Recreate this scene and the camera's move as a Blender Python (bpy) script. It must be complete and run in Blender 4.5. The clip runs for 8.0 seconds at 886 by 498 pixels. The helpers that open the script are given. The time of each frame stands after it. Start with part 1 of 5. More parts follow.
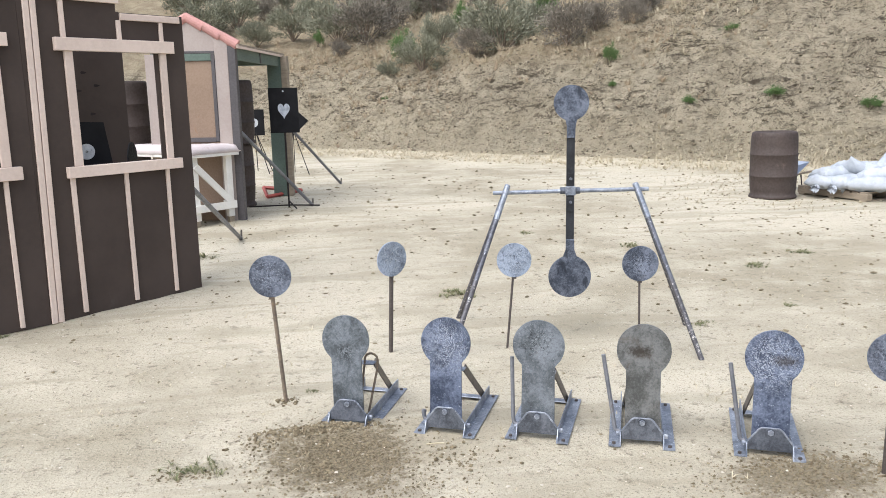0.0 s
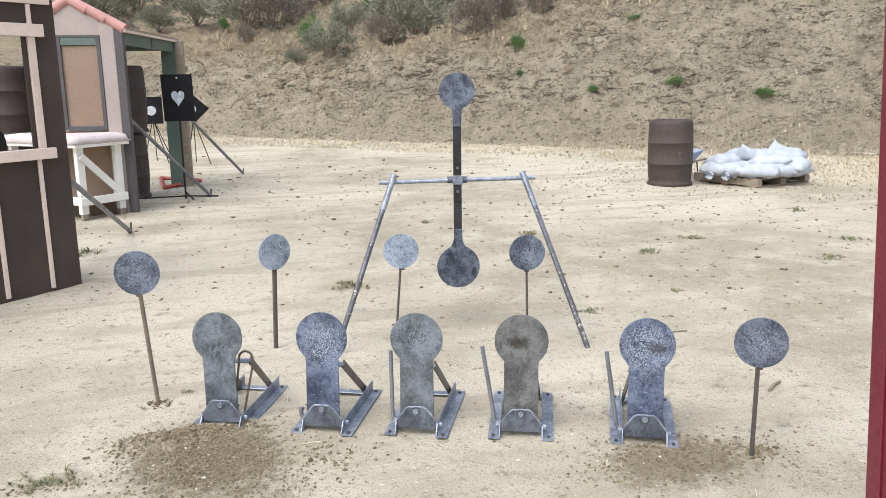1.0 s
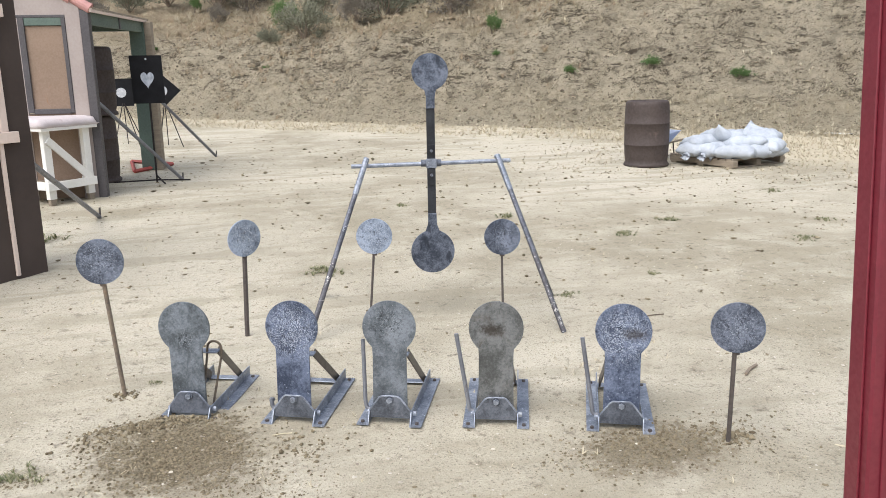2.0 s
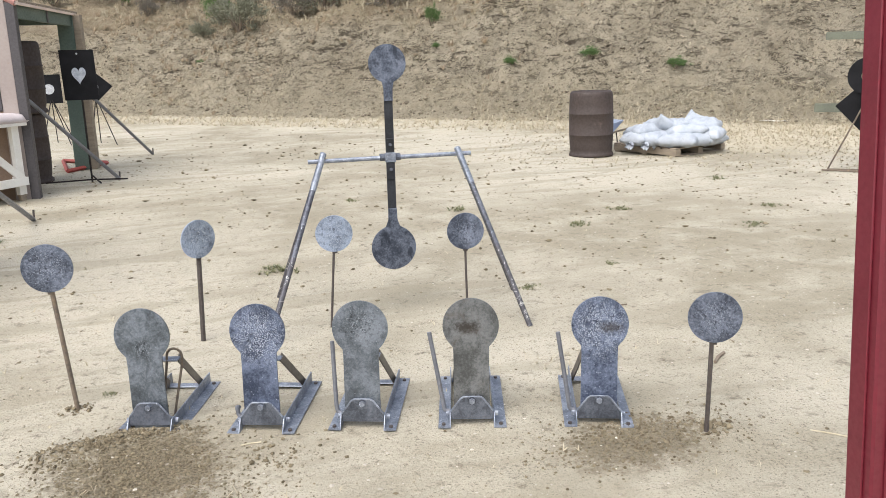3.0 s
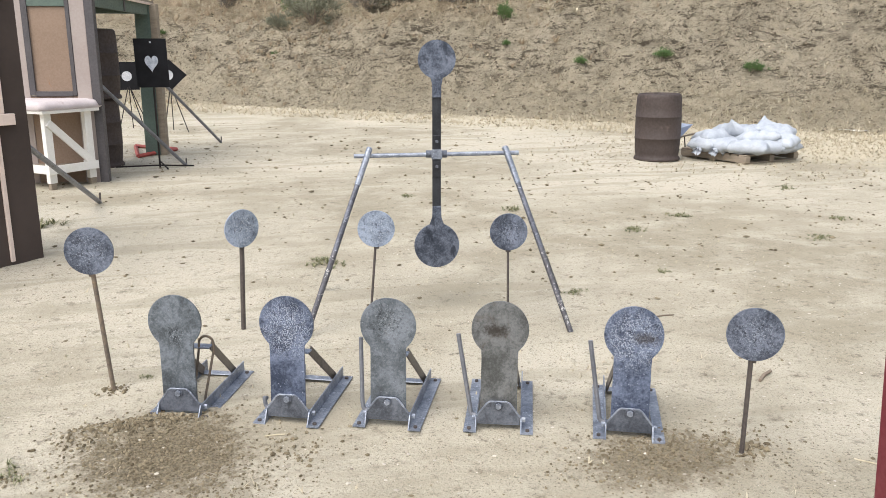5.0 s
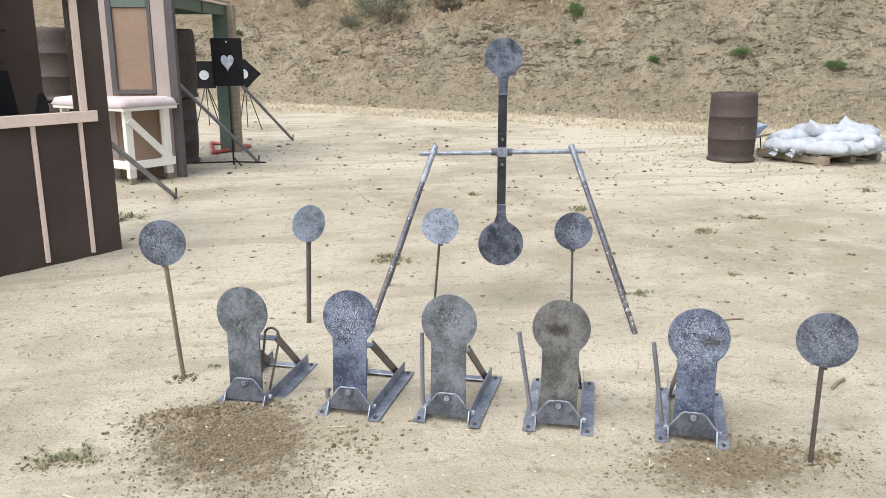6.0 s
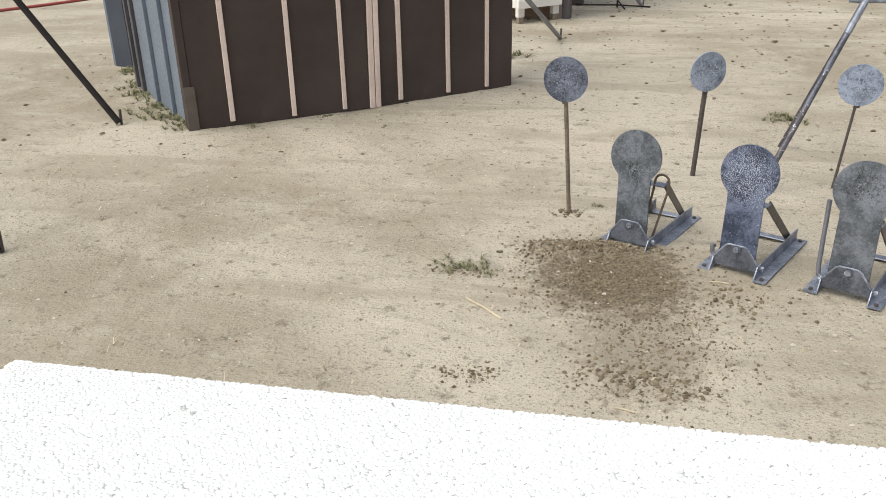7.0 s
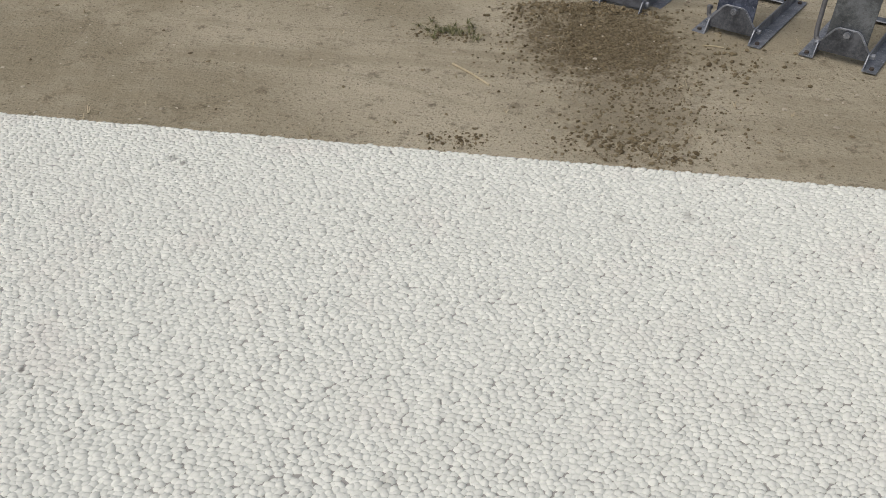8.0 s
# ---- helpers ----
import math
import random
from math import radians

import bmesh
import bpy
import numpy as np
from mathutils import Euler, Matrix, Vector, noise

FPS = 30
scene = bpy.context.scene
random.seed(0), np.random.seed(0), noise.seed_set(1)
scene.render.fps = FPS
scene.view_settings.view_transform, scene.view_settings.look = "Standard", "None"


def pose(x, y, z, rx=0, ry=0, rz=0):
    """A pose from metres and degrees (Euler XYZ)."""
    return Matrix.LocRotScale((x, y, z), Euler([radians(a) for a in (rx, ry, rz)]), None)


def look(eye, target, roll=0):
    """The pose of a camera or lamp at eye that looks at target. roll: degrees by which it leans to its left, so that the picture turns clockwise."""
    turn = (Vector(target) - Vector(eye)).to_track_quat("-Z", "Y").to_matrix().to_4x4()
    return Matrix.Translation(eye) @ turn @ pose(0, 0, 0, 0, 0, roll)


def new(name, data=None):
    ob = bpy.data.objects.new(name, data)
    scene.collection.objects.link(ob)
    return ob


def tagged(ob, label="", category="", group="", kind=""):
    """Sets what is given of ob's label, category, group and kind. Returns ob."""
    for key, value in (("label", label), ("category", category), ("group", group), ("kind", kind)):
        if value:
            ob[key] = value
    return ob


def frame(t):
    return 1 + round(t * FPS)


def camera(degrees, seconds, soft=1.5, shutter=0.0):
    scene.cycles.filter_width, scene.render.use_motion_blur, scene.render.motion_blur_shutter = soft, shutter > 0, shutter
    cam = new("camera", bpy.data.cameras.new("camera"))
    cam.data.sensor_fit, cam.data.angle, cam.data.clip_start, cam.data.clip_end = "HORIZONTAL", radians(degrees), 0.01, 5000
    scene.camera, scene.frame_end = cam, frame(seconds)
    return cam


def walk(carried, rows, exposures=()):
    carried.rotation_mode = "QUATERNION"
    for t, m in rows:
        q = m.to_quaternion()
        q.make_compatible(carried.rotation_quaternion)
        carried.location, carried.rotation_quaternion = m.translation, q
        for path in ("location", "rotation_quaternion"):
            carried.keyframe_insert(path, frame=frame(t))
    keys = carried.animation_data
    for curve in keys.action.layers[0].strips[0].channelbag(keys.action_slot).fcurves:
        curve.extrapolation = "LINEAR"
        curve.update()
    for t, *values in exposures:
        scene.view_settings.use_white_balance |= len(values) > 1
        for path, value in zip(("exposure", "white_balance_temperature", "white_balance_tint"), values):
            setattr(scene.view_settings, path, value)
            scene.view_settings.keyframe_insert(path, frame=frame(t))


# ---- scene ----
cam = camera(57.1, 8.0, soft=0.8)
PATH = [
    (0, (0.145, 0.14, 1.51), (0.455, 2.079, 1.134), -1.1),
    (0.5, (0.253, 0.173, 1.507), (0.718, 2.081, 1.131), -0.7),
    (1, (0.344, 0.195, 1.503), (0.849, 2.087, 1.096), -0.8),
    (1.5, (0.381, 0.212, 1.504), (0.864, 2.102, 1.062), -0.7),
    (2, (0.388, 0.266, 1.504), (0.941, 2.134, 1.052), -0.9),
    (2.2, (0.372, 0.298, 1.508), (0.967, 2.155, 1.061), -0.9),
    (3.3, (0.289, 0.438, 1.489), (0.989, 2.25, 1.012), -1.5),
    (3.5, (0.305, 0.453, 1.486), (0.984, 2.273, 1.008), -1.3),
    (4, (0.36, 0.446, 1.494), (0.958, 2.295, 1.021), -0.5),
    (4.5, (0.408, 0.437, 1.491), (0.959, 2.298, 1.011), -0.0),
    (5.8, (0.47, 0.384, 1.497), (0.934, 2.272, 1.028), -0.0),
    (6, (0.464, 0.4, 1.486), (0.839, 2.305, 1.008), -0.1),
    (6.3, (0.426, 0.413, 1.467), (0.536, 2.339, 0.939), -0.3),
    (6.5, (0.389, 0.405, 1.473), (0.3, 2.312, 0.879), -0.3),
    (6.6, (0.361, 0.39, 1.477), (0.176, 2.281, 0.853), -1.1),
    (6.7, (0.343, 0.39, 1.468), (0.070, 2.258, 0.787), -1.0),
    (6.8, (0.325, 0.39, 1.461), (-0.005, 2.231, 0.753), -0.9),
    (7, (0.285, 0.373, 1.456), (-0.17, 2.144, 0.646), -1.2),
    (7.2, (0.278, 0.362, 1.459), (-0.189, 2.04, 0.477), -2.3),
    (7.5, (0.258, 0.372, 1.421), (-0.123, 1.961, 0.268), -1.6),
    (8, (0.252, 0.384, 1.394), (-0.095, 1.892, 0.127), -0.8),
]
walk(cam, [(t, look(eye, target, roll)) for t, eye, target, roll in PATH],
     exposures=[(0.0, 0.78, 6180, 10), (1.0, 0.76, 6200, 10), (2.0, 0.66, 6260, 10), (3.5, 0.68, 6380, 10), (6.0, 0.72, 6410, 10), (6.4, 0.77, 6420, 10), (6.8, 0.66, 6480, 10), (7.0, 0.34, 6600, 10), (7.2, -0.04, 6786, 10), (7.5, -0.28, 7000, 10), (8.0, -0.60, 7000, 10)])

# ---- light ----
SUN_ELEV, SUN_AZ = 56.0, 228.0          # degrees; azimuth clockwise from +y
world = bpy.data.worlds.new("overcast_sky")
scene.world = world
world.use_nodes = True
wn, wl = world.node_tree.nodes, world.node_tree.links
wn.clear()
w_out, w_bg, w_sky, w_hsv = (wn.new(k) for k in ("ShaderNodeOutputWorld", "ShaderNodeBackground", "ShaderNodeTexSky", "ShaderNodeHueSaturation"))
w_sky.sky_type, w_sky.sun_disc = "NISHITA", False
w_sky.sun_elevation, w_sky.sun_rotation = radians(SUN_ELEV), radians(SUN_AZ)
w_sky.dust_density, w_sky.air_density, w_sky.ozone_density = 4.0, 1.0, 1.0
w_hsv.inputs["Saturation"].default_value = 0.5       # cloud cover takes the blue out
w_bg.inputs["Strength"].default_value = 0.17
wl.new(w_sky.outputs["Color"], w_hsv.inputs["Color"])
wl.new(w_hsv.outputs["Color"], w_bg.inputs["Color"])
wl.new(w_bg.outputs["Background"], w_out.inputs["Surface"])
sun = new("sun", bpy.data.lights.new("sun", "SUN"))
sun.data.energy, sun.data.angle, sun.data.color = 1.0, radians(55), (1.0, 0.99, 0.97)
_az, _el = radians(SUN_AZ), radians(SUN_ELEV)
sun.matrix_world = look((math.sin(_az) * math.cos(_el) * 30, math.cos(_az) * math.cos(_el) * 30, math.sin(_el) * 30), (0, 0, 0))


# ---- materials ----
def nodes_of(name):
    m = bpy.data.materials.new(name)
    m.use_nodes = True
    nt = m.node_tree
    nt.nodes.clear()
    out, bsdf = nt.nodes.new("ShaderNodeOutputMaterial"), nt.nodes.new("ShaderNodeBsdfPrincipled")
    nt.links.new(bsdf.outputs[0], out.inputs[0])
    return m, nt, bsdf


def coords(nt, per_object=True):
    """Object coordinates, shifted by the object's random number so that copies differ."""
    tc = nt.nodes.new("ShaderNodeTexCoord")
    if not per_object:
        return tc.outputs["Object"]
    info, add = nt.nodes.new("ShaderNodeObjectInfo"), nt.nodes.new("ShaderNodeVectorMath")
    mul = nt.nodes.new("ShaderNodeMath")
    mul.operation, mul.inputs[1].default_value = "MULTIPLY", 37.0
    nt.links.new(info.outputs["Random"], mul.inputs[0])
    nt.links.new(tc.outputs["Object"], add.inputs[0])
    nt.links.new(mul.outputs[0], add.inputs[1])
    return add.outputs[0]


def tex_noise(nt, co, scale, detail=4.0, rough=0.55, stretch=None, distort=0.0):
    n = nt.nodes.new("ShaderNodeTexNoise")
    n.inputs["Scale"].default_value, n.inputs["Detail"].default_value = scale, detail
    n.inputs["Roughness"].default_value, n.inputs["Distortion"].default_value = rough, distort
    if stretch:
        mp = nt.nodes.new("ShaderNodeMapping")
        mp.inputs["Scale"].default_value = stretch
        nt.links.new(co, mp.inputs["Vector"])
        co = mp.outputs[0]
    nt.links.new(co, n.inputs["Vector"])
    return n.outputs["Fac"]


def span(nt, value, lo, hi, a=0.0, b=1.0, smooth=True):
    r = nt.nodes.new("ShaderNodeMapRange")
    r.interpolation_type = "SMOOTHSTEP" if smooth else "LINEAR"
    for k, v in zip(("From Min", "From Max", "To Min", "To Max"), (lo, hi, a, b)):
        r.inputs[k].default_value = v
    nt.links.new(value, r.inputs["Value"])
    return r.outputs[0]


def mixed(nt, fac, a, b, kind="MIX"):
    m = nt.nodes.new("ShaderNodeMix")
    m.data_type, m.blend_type = "RGBA", kind
    for sock, v in ((m.inputs[0], fac), (m.inputs[6], a), (m.inputs[7], b)):
        if isinstance(v, (int, float)):
            sock.default_value = v
        elif isinstance(v, tuple):
            sock.default_value = (*v, 1)
        else:
            nt.links.new(v, sock)
    return m.outputs[2]


def maths(nt, op, a, b=None):
    m = nt.nodes.new("ShaderNodeMath")
    m.operation = op
    for sock, v in zip(m.inputs, (a, b)):
        if v is None:
            continue
        if isinstance(v, (int, float)):
            sock.default_value = v
        else:
            nt.links.new(v, sock)
    return m.outputs[0]


def bumped(nt, bsdf, height, strength, distance):
    b = nt.nodes.new("ShaderNodeBump")
    b.inputs["Strength"].default_value, b.inputs["Distance"].default_value = strength, distance
    nt.links.new(height, b.inputs["Height"])
    nt.links.new(b.outputs[0], bsdf.inputs["Normal"])


def surface(name, base, other, broad, fine, rough=0.7, metal=0.0, bump=0.3, depth=0.002, stain=None, stain_at=(0.6, 0.75), stain_scale=6.0,
            stretch=None, vary=0.0, per_object=True):
    """Two colours mixed by a broad and a fine noise, with stains on top and a fine relief."""
    m, nt, bsdf = nodes_of(name)
    co = coords(nt, per_object)
    n1, n2 = tex_noise(nt, co, broad, 3, 0.6, stretch), tex_noise(nt, co, fine, 5, 0.65, stretch)
    col = mixed(nt, span(nt, maths(nt, "ADD", maths(nt, "MULTIPLY", n1, 0.6), maths(nt, "MULTIPLY", n2, 0.4)), 0.36, 0.64), base, other)
    if stain:
        n3 = tex_noise(nt, co, stain_scale, 6, 0.7, None, 0.4)
        col = mixed(nt, span(nt, n3, *stain_at), col, stain)
    if vary:
        info = nt.nodes.new("ShaderNodeObjectInfo")
        col = mixed(nt, 1.0, col, mixed(nt, info.outputs["Random"], (1 - vary,) * 3, (1 + vary,) * 3), "MULTIPLY")
    nt.links.new(col, bsdf.inputs["Base Color"])
    nt.links.new(span(nt, n2, 0.3, 0.7, max(rough - 0.12, 0.05), min(rough + 0.12, 1.0)), bsdf.inputs["Roughness"])
    bsdf.inputs["Metallic"].default_value = metal
    bumped(nt, bsdf, n2, bump, depth)
    return m


def steel(name, base, light, fleck=0.0, fleck_colour=(0.66, 0.71, 0.80), rust=0.0, rough=0.46, metal=0.6, smudge=None, scorch=0.6, splash=None, blotch=0.5):
    """Bare or grey-painted target steel: mottled, flecked with bullet splash, rusty where told.
    splash: (x, z, radius) of the spot that takes most hits."""
    m, nt, bsdf = nodes_of(name)
    co = coords(nt)
    n1, n2 = tex_noise(nt, co, 9, 5, 0.7), tex_noise(nt, co, 110, 4, 0.65)
    n0 = tex_noise(nt, co, 100, 5, 0.75, None, 0.3)
    sep = nt.nodes.new("ShaderNodeSeparateXYZ")
    nt.links.new(coords(nt, False), sep.inputs[0])

    def round_spot(cx, cz, rx, rz, ragged):
        dx, dz = maths(nt, "DIVIDE", maths(nt, "SUBTRACT", sep.outputs[0], cx), rx), maths(nt, "DIVIDE", maths(nt, "SUBTRACT", sep.outputs[2], cz), rz)
        d = maths(nt, "SQRT", maths(nt, "ADD", maths(nt, "MULTIPLY", dx, dx), maths(nt, "MULTIPLY", dz, dz)))
        return maths(nt, "ADD", d, maths(nt, "MULTIPLY", maths(nt, "SUBTRACT", ragged, 0.5), 1.6))

    col = mixed(nt, span(nt, maths(nt, "ADD", maths(nt, "MULTIPLY", n1, 0.6), maths(nt, "MULTIPLY", n0, 0.4)), 0.40, 0.62), base, light)
    col = mixed(nt, span(nt, n2, 0.46, 0.75, 0.0, 0.3), col, light)
    wash = tex_noise(nt, co, 17, 4, 0.6, (1.0, 1.0, 0.55), 0.7)          # dull grey washes and dark handling marks
    col = mixed(nt, span(nt, wash, 0.52, 0.68, 0.0, blotch), col, tuple(c * 0.55 for c in base))
    if rust:
        nr = tex_noise(nt, co, 9, 5, 0.7, None, 0.6)
        col = mixed(nt, span(nt, nr, 0.62 - 0.09 * rust, 0.84 - 0.09 * rust, 0, 0.7), col, (0.10, 0.07, 0.048))
    if fleck:
        grain, pit = tex_noise(nt, co, 220, 3, 0.6), tex_noise(nt, co, 70, 4, 0.7)
        clump = tex_noise(nt, co, 24, 4, 0.65)
        if splash:
            hot = span(nt, round_spot(*splash[:2], splash[2], splash[2], clump), 0.35, 1.5, 1.0, 0.0)
            col = mixed(nt, maths(nt, "MULTIPLY", hot, span(nt, pit, 0.52, 0.62, 0.0, 0.75)), col, tuple(c * 0.35 for c in base))
            where = maths(nt, "MULTIPLY", hot, span(nt, clump, 0.36, 0.52))
        else:
            where = span(nt, clump, 0.60 - 0.2 * fleck, 0.72 - 0.2 * fleck)
        spot = span(nt, grain, 0.56 - 0.05 * fleck, 0.62 - 0.04 * fleck)
        col = mixed(nt, maths(nt, "MULTIPLY", where, spot), col, fleck_colour)
        stray = span(nt, tex_noise(nt, co, 120, 2, 0.5), 0.69, 0.73, 0.0, 0.8)
        col = mixed(nt, stray, col, fleck_colour)
    if smudge:                                                  # a scorched spot at (x, z) on the plate
        col = mixed(nt, span(nt, round_spot(*smudge, 0.055, 0.026, n0), 0.2, 1.4, scorch, 0.0), col, (0.040, 0.030, 0.022))
    nt.links.new(col, bsdf.inputs["Base Color"])
    nt.links.new(span(nt, n1, 0.3, 0.7, rough - 0.1, rough + 0.15), bsdf.inputs["Roughness"])
    bsdf.inputs["Metallic"].default_value = metal
    bumped(nt, bsdf, n2, 0.35, 0.0012)
    return m


def soil(name, pale, mid, dark, damp=None, straw=None, coarse=0.25, rugged=False):
    """Dry packed dirt in world coordinates. damp: (x, y, radius x, radius y) of freshly dug soil."""
    m, nt, bsdf = nodes_of(name)
    co = coords(nt, False)
    big, med = tex_noise(nt, co, coarse, 4, 0.6, None, 0.5), tex_noise(nt, co, 1.9, 5, 0.65, None, 0.3)
    fine, grit = tex_noise(nt, co, 14, 6, 0.7), tex_noise(nt, co, 90, 4, 0.7)
    col = mixed(nt, span(nt, big, 0.40, 0.58), mid, pale)
    col = mixed(nt, span(nt, med, 0.40, 0.70, 0.0, 0.7), col, pale)
    col = mixed(nt, span(nt, fine, 0.55, 0.68, 0.0, 0.6), col, dark)
    col = mixed(nt, span(nt, grit, 0.55, 0.66, 0.0, 0.75), col, dark)
    col = mixed(nt, span(nt, grit, 0.26, 0.42, 0.45, 0.0), col, (0.64, 0.575, 0.45))
    sand = tex_noise(nt, co, 240, 3, 0.7)
    col = mixed(nt, span(nt, sand, 0.56, 0.72, 0.0, 0.5), col, dark)
    col = mixed(nt, span(nt, sand, 0.28, 0.42, 0.45, 0.0), col, (0.66, 0.61, 0.52))
    tracks = tex_noise(nt, co, 1.4, 4, 0.6, (0.35, 1.6, 1.0), 0.8)
    col = mixed(nt, span(nt, tracks, 0.50, 0.62, 0.0, 0.6), col, mid)
    spots = tex_noise(nt, co, 5.5, 5, 0.75, None, 0.2)
    col = mixed(nt, span(nt, spots, 0.59, 0.70, 0.0, 0.5), col, dark)
    sep = nt.nodes.new("ShaderNodeSeparateXYZ")
    nt.links.new(co, sep.inputs[0])
    X, Y = sep.outputs[0], sep.outputs[1]
    if straw:
        s = maths(nt, "MULTIPLY", maths(nt, "ADD", X, Y), 0.7071)
        s = maths(nt, "ADD", s, maths(nt, "MULTIPLY", med, 4.0))
        col = mixed(nt, maths(nt, "MULTIPLY", span(nt, s, 15.6, 19.0), span(nt, fine, 0.40, 0.6, 0.1, 0.75)), col, straw)
    if straw:
        dx, dy = maths(nt, "DIVIDE", maths(nt, "SUBTRACT", X, 10.6), 2.8), maths(nt, "DIVIDE", maths(nt, "SUBTRACT", Y, 11.2), 3.2)
        d = maths(nt, "SQRT", maths(nt, "ADD", maths(nt, "MULTIPLY", dx, dx), maths(nt, "MULTIPLY", dy, dy)))
        d = maths(nt, "ADD", d, maths(nt, "MULTIPLY", maths(nt, "SUBTRACT", med, 0.5), 1.4))
        col = mixed(nt, maths(nt, "MULTIPLY", span(nt, d, 0.55, 1.05, 0.85, 0.0), span(nt, fine, 0.34, 0.6, 0.4, 1.0)), col, straw)
    for cx, cy, rx, ry, amount in damp or ():
        dx, dy = maths(nt, "DIVIDE", maths(nt, "SUBTRACT", X, cx), rx), maths(nt, "DIVIDE", maths(nt, "SUBTRACT", Y, cy), ry)
        d = maths(nt, "SQRT", maths(nt, "ADD", maths(nt, "MULTIPLY", dx, dx), maths(nt, "MULTIPLY", dy, dy)))
        d = maths(nt, "ADD", d, maths(nt, "MULTIPLY", maths(nt, "SUBTRACT", tex_noise(nt, co, 13, 6, 0.8), 0.5), 2.2))
        col = mixed(nt, span(nt, d, 0.45, 1.05, amount, 0.0), col, mixed(nt, span(nt, grit, 0.35, 0.65), (0.095, 0.076, 0.048), (0.235, 0.196, 0.132)))
    nt.links.new(col, bsdf.inputs["Base Color"])
    bsdf.inputs["Roughness"].default_value = 0.95
    bsdf.inputs["Specular IOR Level"].default_value = 0.15
    h = maths(nt, "ADD", maths(nt, "MULTIPLY", fine, 1.0), maths(nt, "MULTIPLY", grit, 0.35))
    if rugged:
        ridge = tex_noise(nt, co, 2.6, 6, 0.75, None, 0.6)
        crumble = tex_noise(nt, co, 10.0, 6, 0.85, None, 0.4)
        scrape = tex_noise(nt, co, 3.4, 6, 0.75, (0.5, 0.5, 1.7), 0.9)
        # shade of the clefts put into the colour: dark where the relief below sinks
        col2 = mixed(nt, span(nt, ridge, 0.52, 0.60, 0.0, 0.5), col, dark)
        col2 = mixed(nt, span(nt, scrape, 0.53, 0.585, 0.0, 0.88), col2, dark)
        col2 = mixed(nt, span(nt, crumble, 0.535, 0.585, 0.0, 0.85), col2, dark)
        # lit lump tops put into the colour too: pale where ridge stands high
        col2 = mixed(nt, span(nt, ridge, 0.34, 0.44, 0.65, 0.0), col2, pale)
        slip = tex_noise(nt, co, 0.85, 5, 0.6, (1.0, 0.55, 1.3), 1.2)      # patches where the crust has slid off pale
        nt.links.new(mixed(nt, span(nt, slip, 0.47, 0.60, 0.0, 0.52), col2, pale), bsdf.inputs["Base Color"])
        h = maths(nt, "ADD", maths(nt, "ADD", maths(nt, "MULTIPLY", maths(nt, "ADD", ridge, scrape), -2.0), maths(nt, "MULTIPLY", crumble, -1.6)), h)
        # dry growth covers the gentler slope above the crest
        left = span(nt, maths(nt, "ADD", maths(nt, "SUBTRACT", X, Y), maths(nt, "MULTIPLY", big, 8.0)), -12.0, -7.0, 1.0, 0.0)
        high = span(nt, maths(nt, "ADD", sep.outputs[2], maths(nt, "MULTIPLY", med, 1.2)), 2.5, 3.3)
        grown = maths(nt, "MULTIPLY", maths(nt, "MULTIPLY", left, high), span(nt, fine, 0.3, 0.6, 0.45, 0.95))
        foot = span(nt, maths(nt, "ADD", sep.outputs[2], maths(nt, "MULTIPLY", med, 0.9)), 0.45, 1.7, 0.95, 0.0)
        last = mixed(nt, maths(nt, "MULTIPLY", foot, span(nt, crumble, 0.46, 0.60, 0.9, 0.3)), bsdf.inputs["Base Color"].links[0].from_socket, (0.58, 0.505, 0.365))
        nt.links.new(mixed(nt, grown, last, mixed(nt, span(nt, med, 0.4, 0.65), (0.40, 0.315, 0.21), (0.50, 0.415, 0.275))), bsdf.inputs["Base Color"])
    bumped(nt, bsdf, h, 1.0 if rugged else 0.8, 0.11 if rugged else 0.021)
    return m


def leafy(name, a, b, rough=0.8):
    """Leaves and blades: colour varies leaf by leaf."""
    m, nt, bsdf = nodes_of(name)
    g, info = nt.nodes.new("ShaderNodeNewGeometry"), nt.nodes.new("ShaderNodeObjectInfo")
    f = maths(nt, "FRACT", maths(nt, "ADD", g.outputs["Random Per Island"], maths(nt, "MULTIPLY", info.outputs["Random"], 0.31)))
    nt.links.new(mixed(nt, f, a, b), bsdf.inputs["Base Color"])
    bsdf.inputs["Roughness"].default_value = rough
    bsdf.inputs["Specular IOR Level"].default_value = 0.2
    return m


DIRT = soil("packed_dirt", (0.520, 0.474, 0.373), (0.330, 0.292, 0.213), (0.110, 0.092, 0.064),
            damp=((0.21, 3.42, 0.40, 0.40, 0.95), (0.34, 2.95, 0.28, 0.52, 0.45), (2.02, 2.86, 0.38, 0.25, 0.8), (-0.08, 3.62, 0.16, 0.12, 0.4)),
            straw=(0.55, 0.485, 0.355))
# its dark tone also paints the shade between the bank's crumbs
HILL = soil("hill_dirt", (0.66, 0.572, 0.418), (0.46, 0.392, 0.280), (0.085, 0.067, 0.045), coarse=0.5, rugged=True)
CLOD = leafy("clods", (0.115, 0.090, 0.056), (0.27, 0.225, 0.148), 0.95)
PEBBLE = leafy("pebbles", (0.22, 0.185, 0.14), (0.60, 0.55, 0.46), 0.9)
HILL_CLOD = leafy("hill_clods", (0.12, 0.098, 0.069), (0.30, 0.255, 0.182), 0.95)
STRAW = leafy("dry_grass", (0.57, 0.505, 0.37), (0.42, 0.36, 0.255))
RUSSET = leafy("dry_brush", (0.37, 0.285, 0.195), (0.50, 0.41, 0.29))
WEED = leafy("weeds", (0.12, 0.145, 0.07), (0.30, 0.27, 0.16))
SAGE = leafy("sage_leaves", (0.125, 0.132, 0.090), (0.31, 0.305, 0.225))
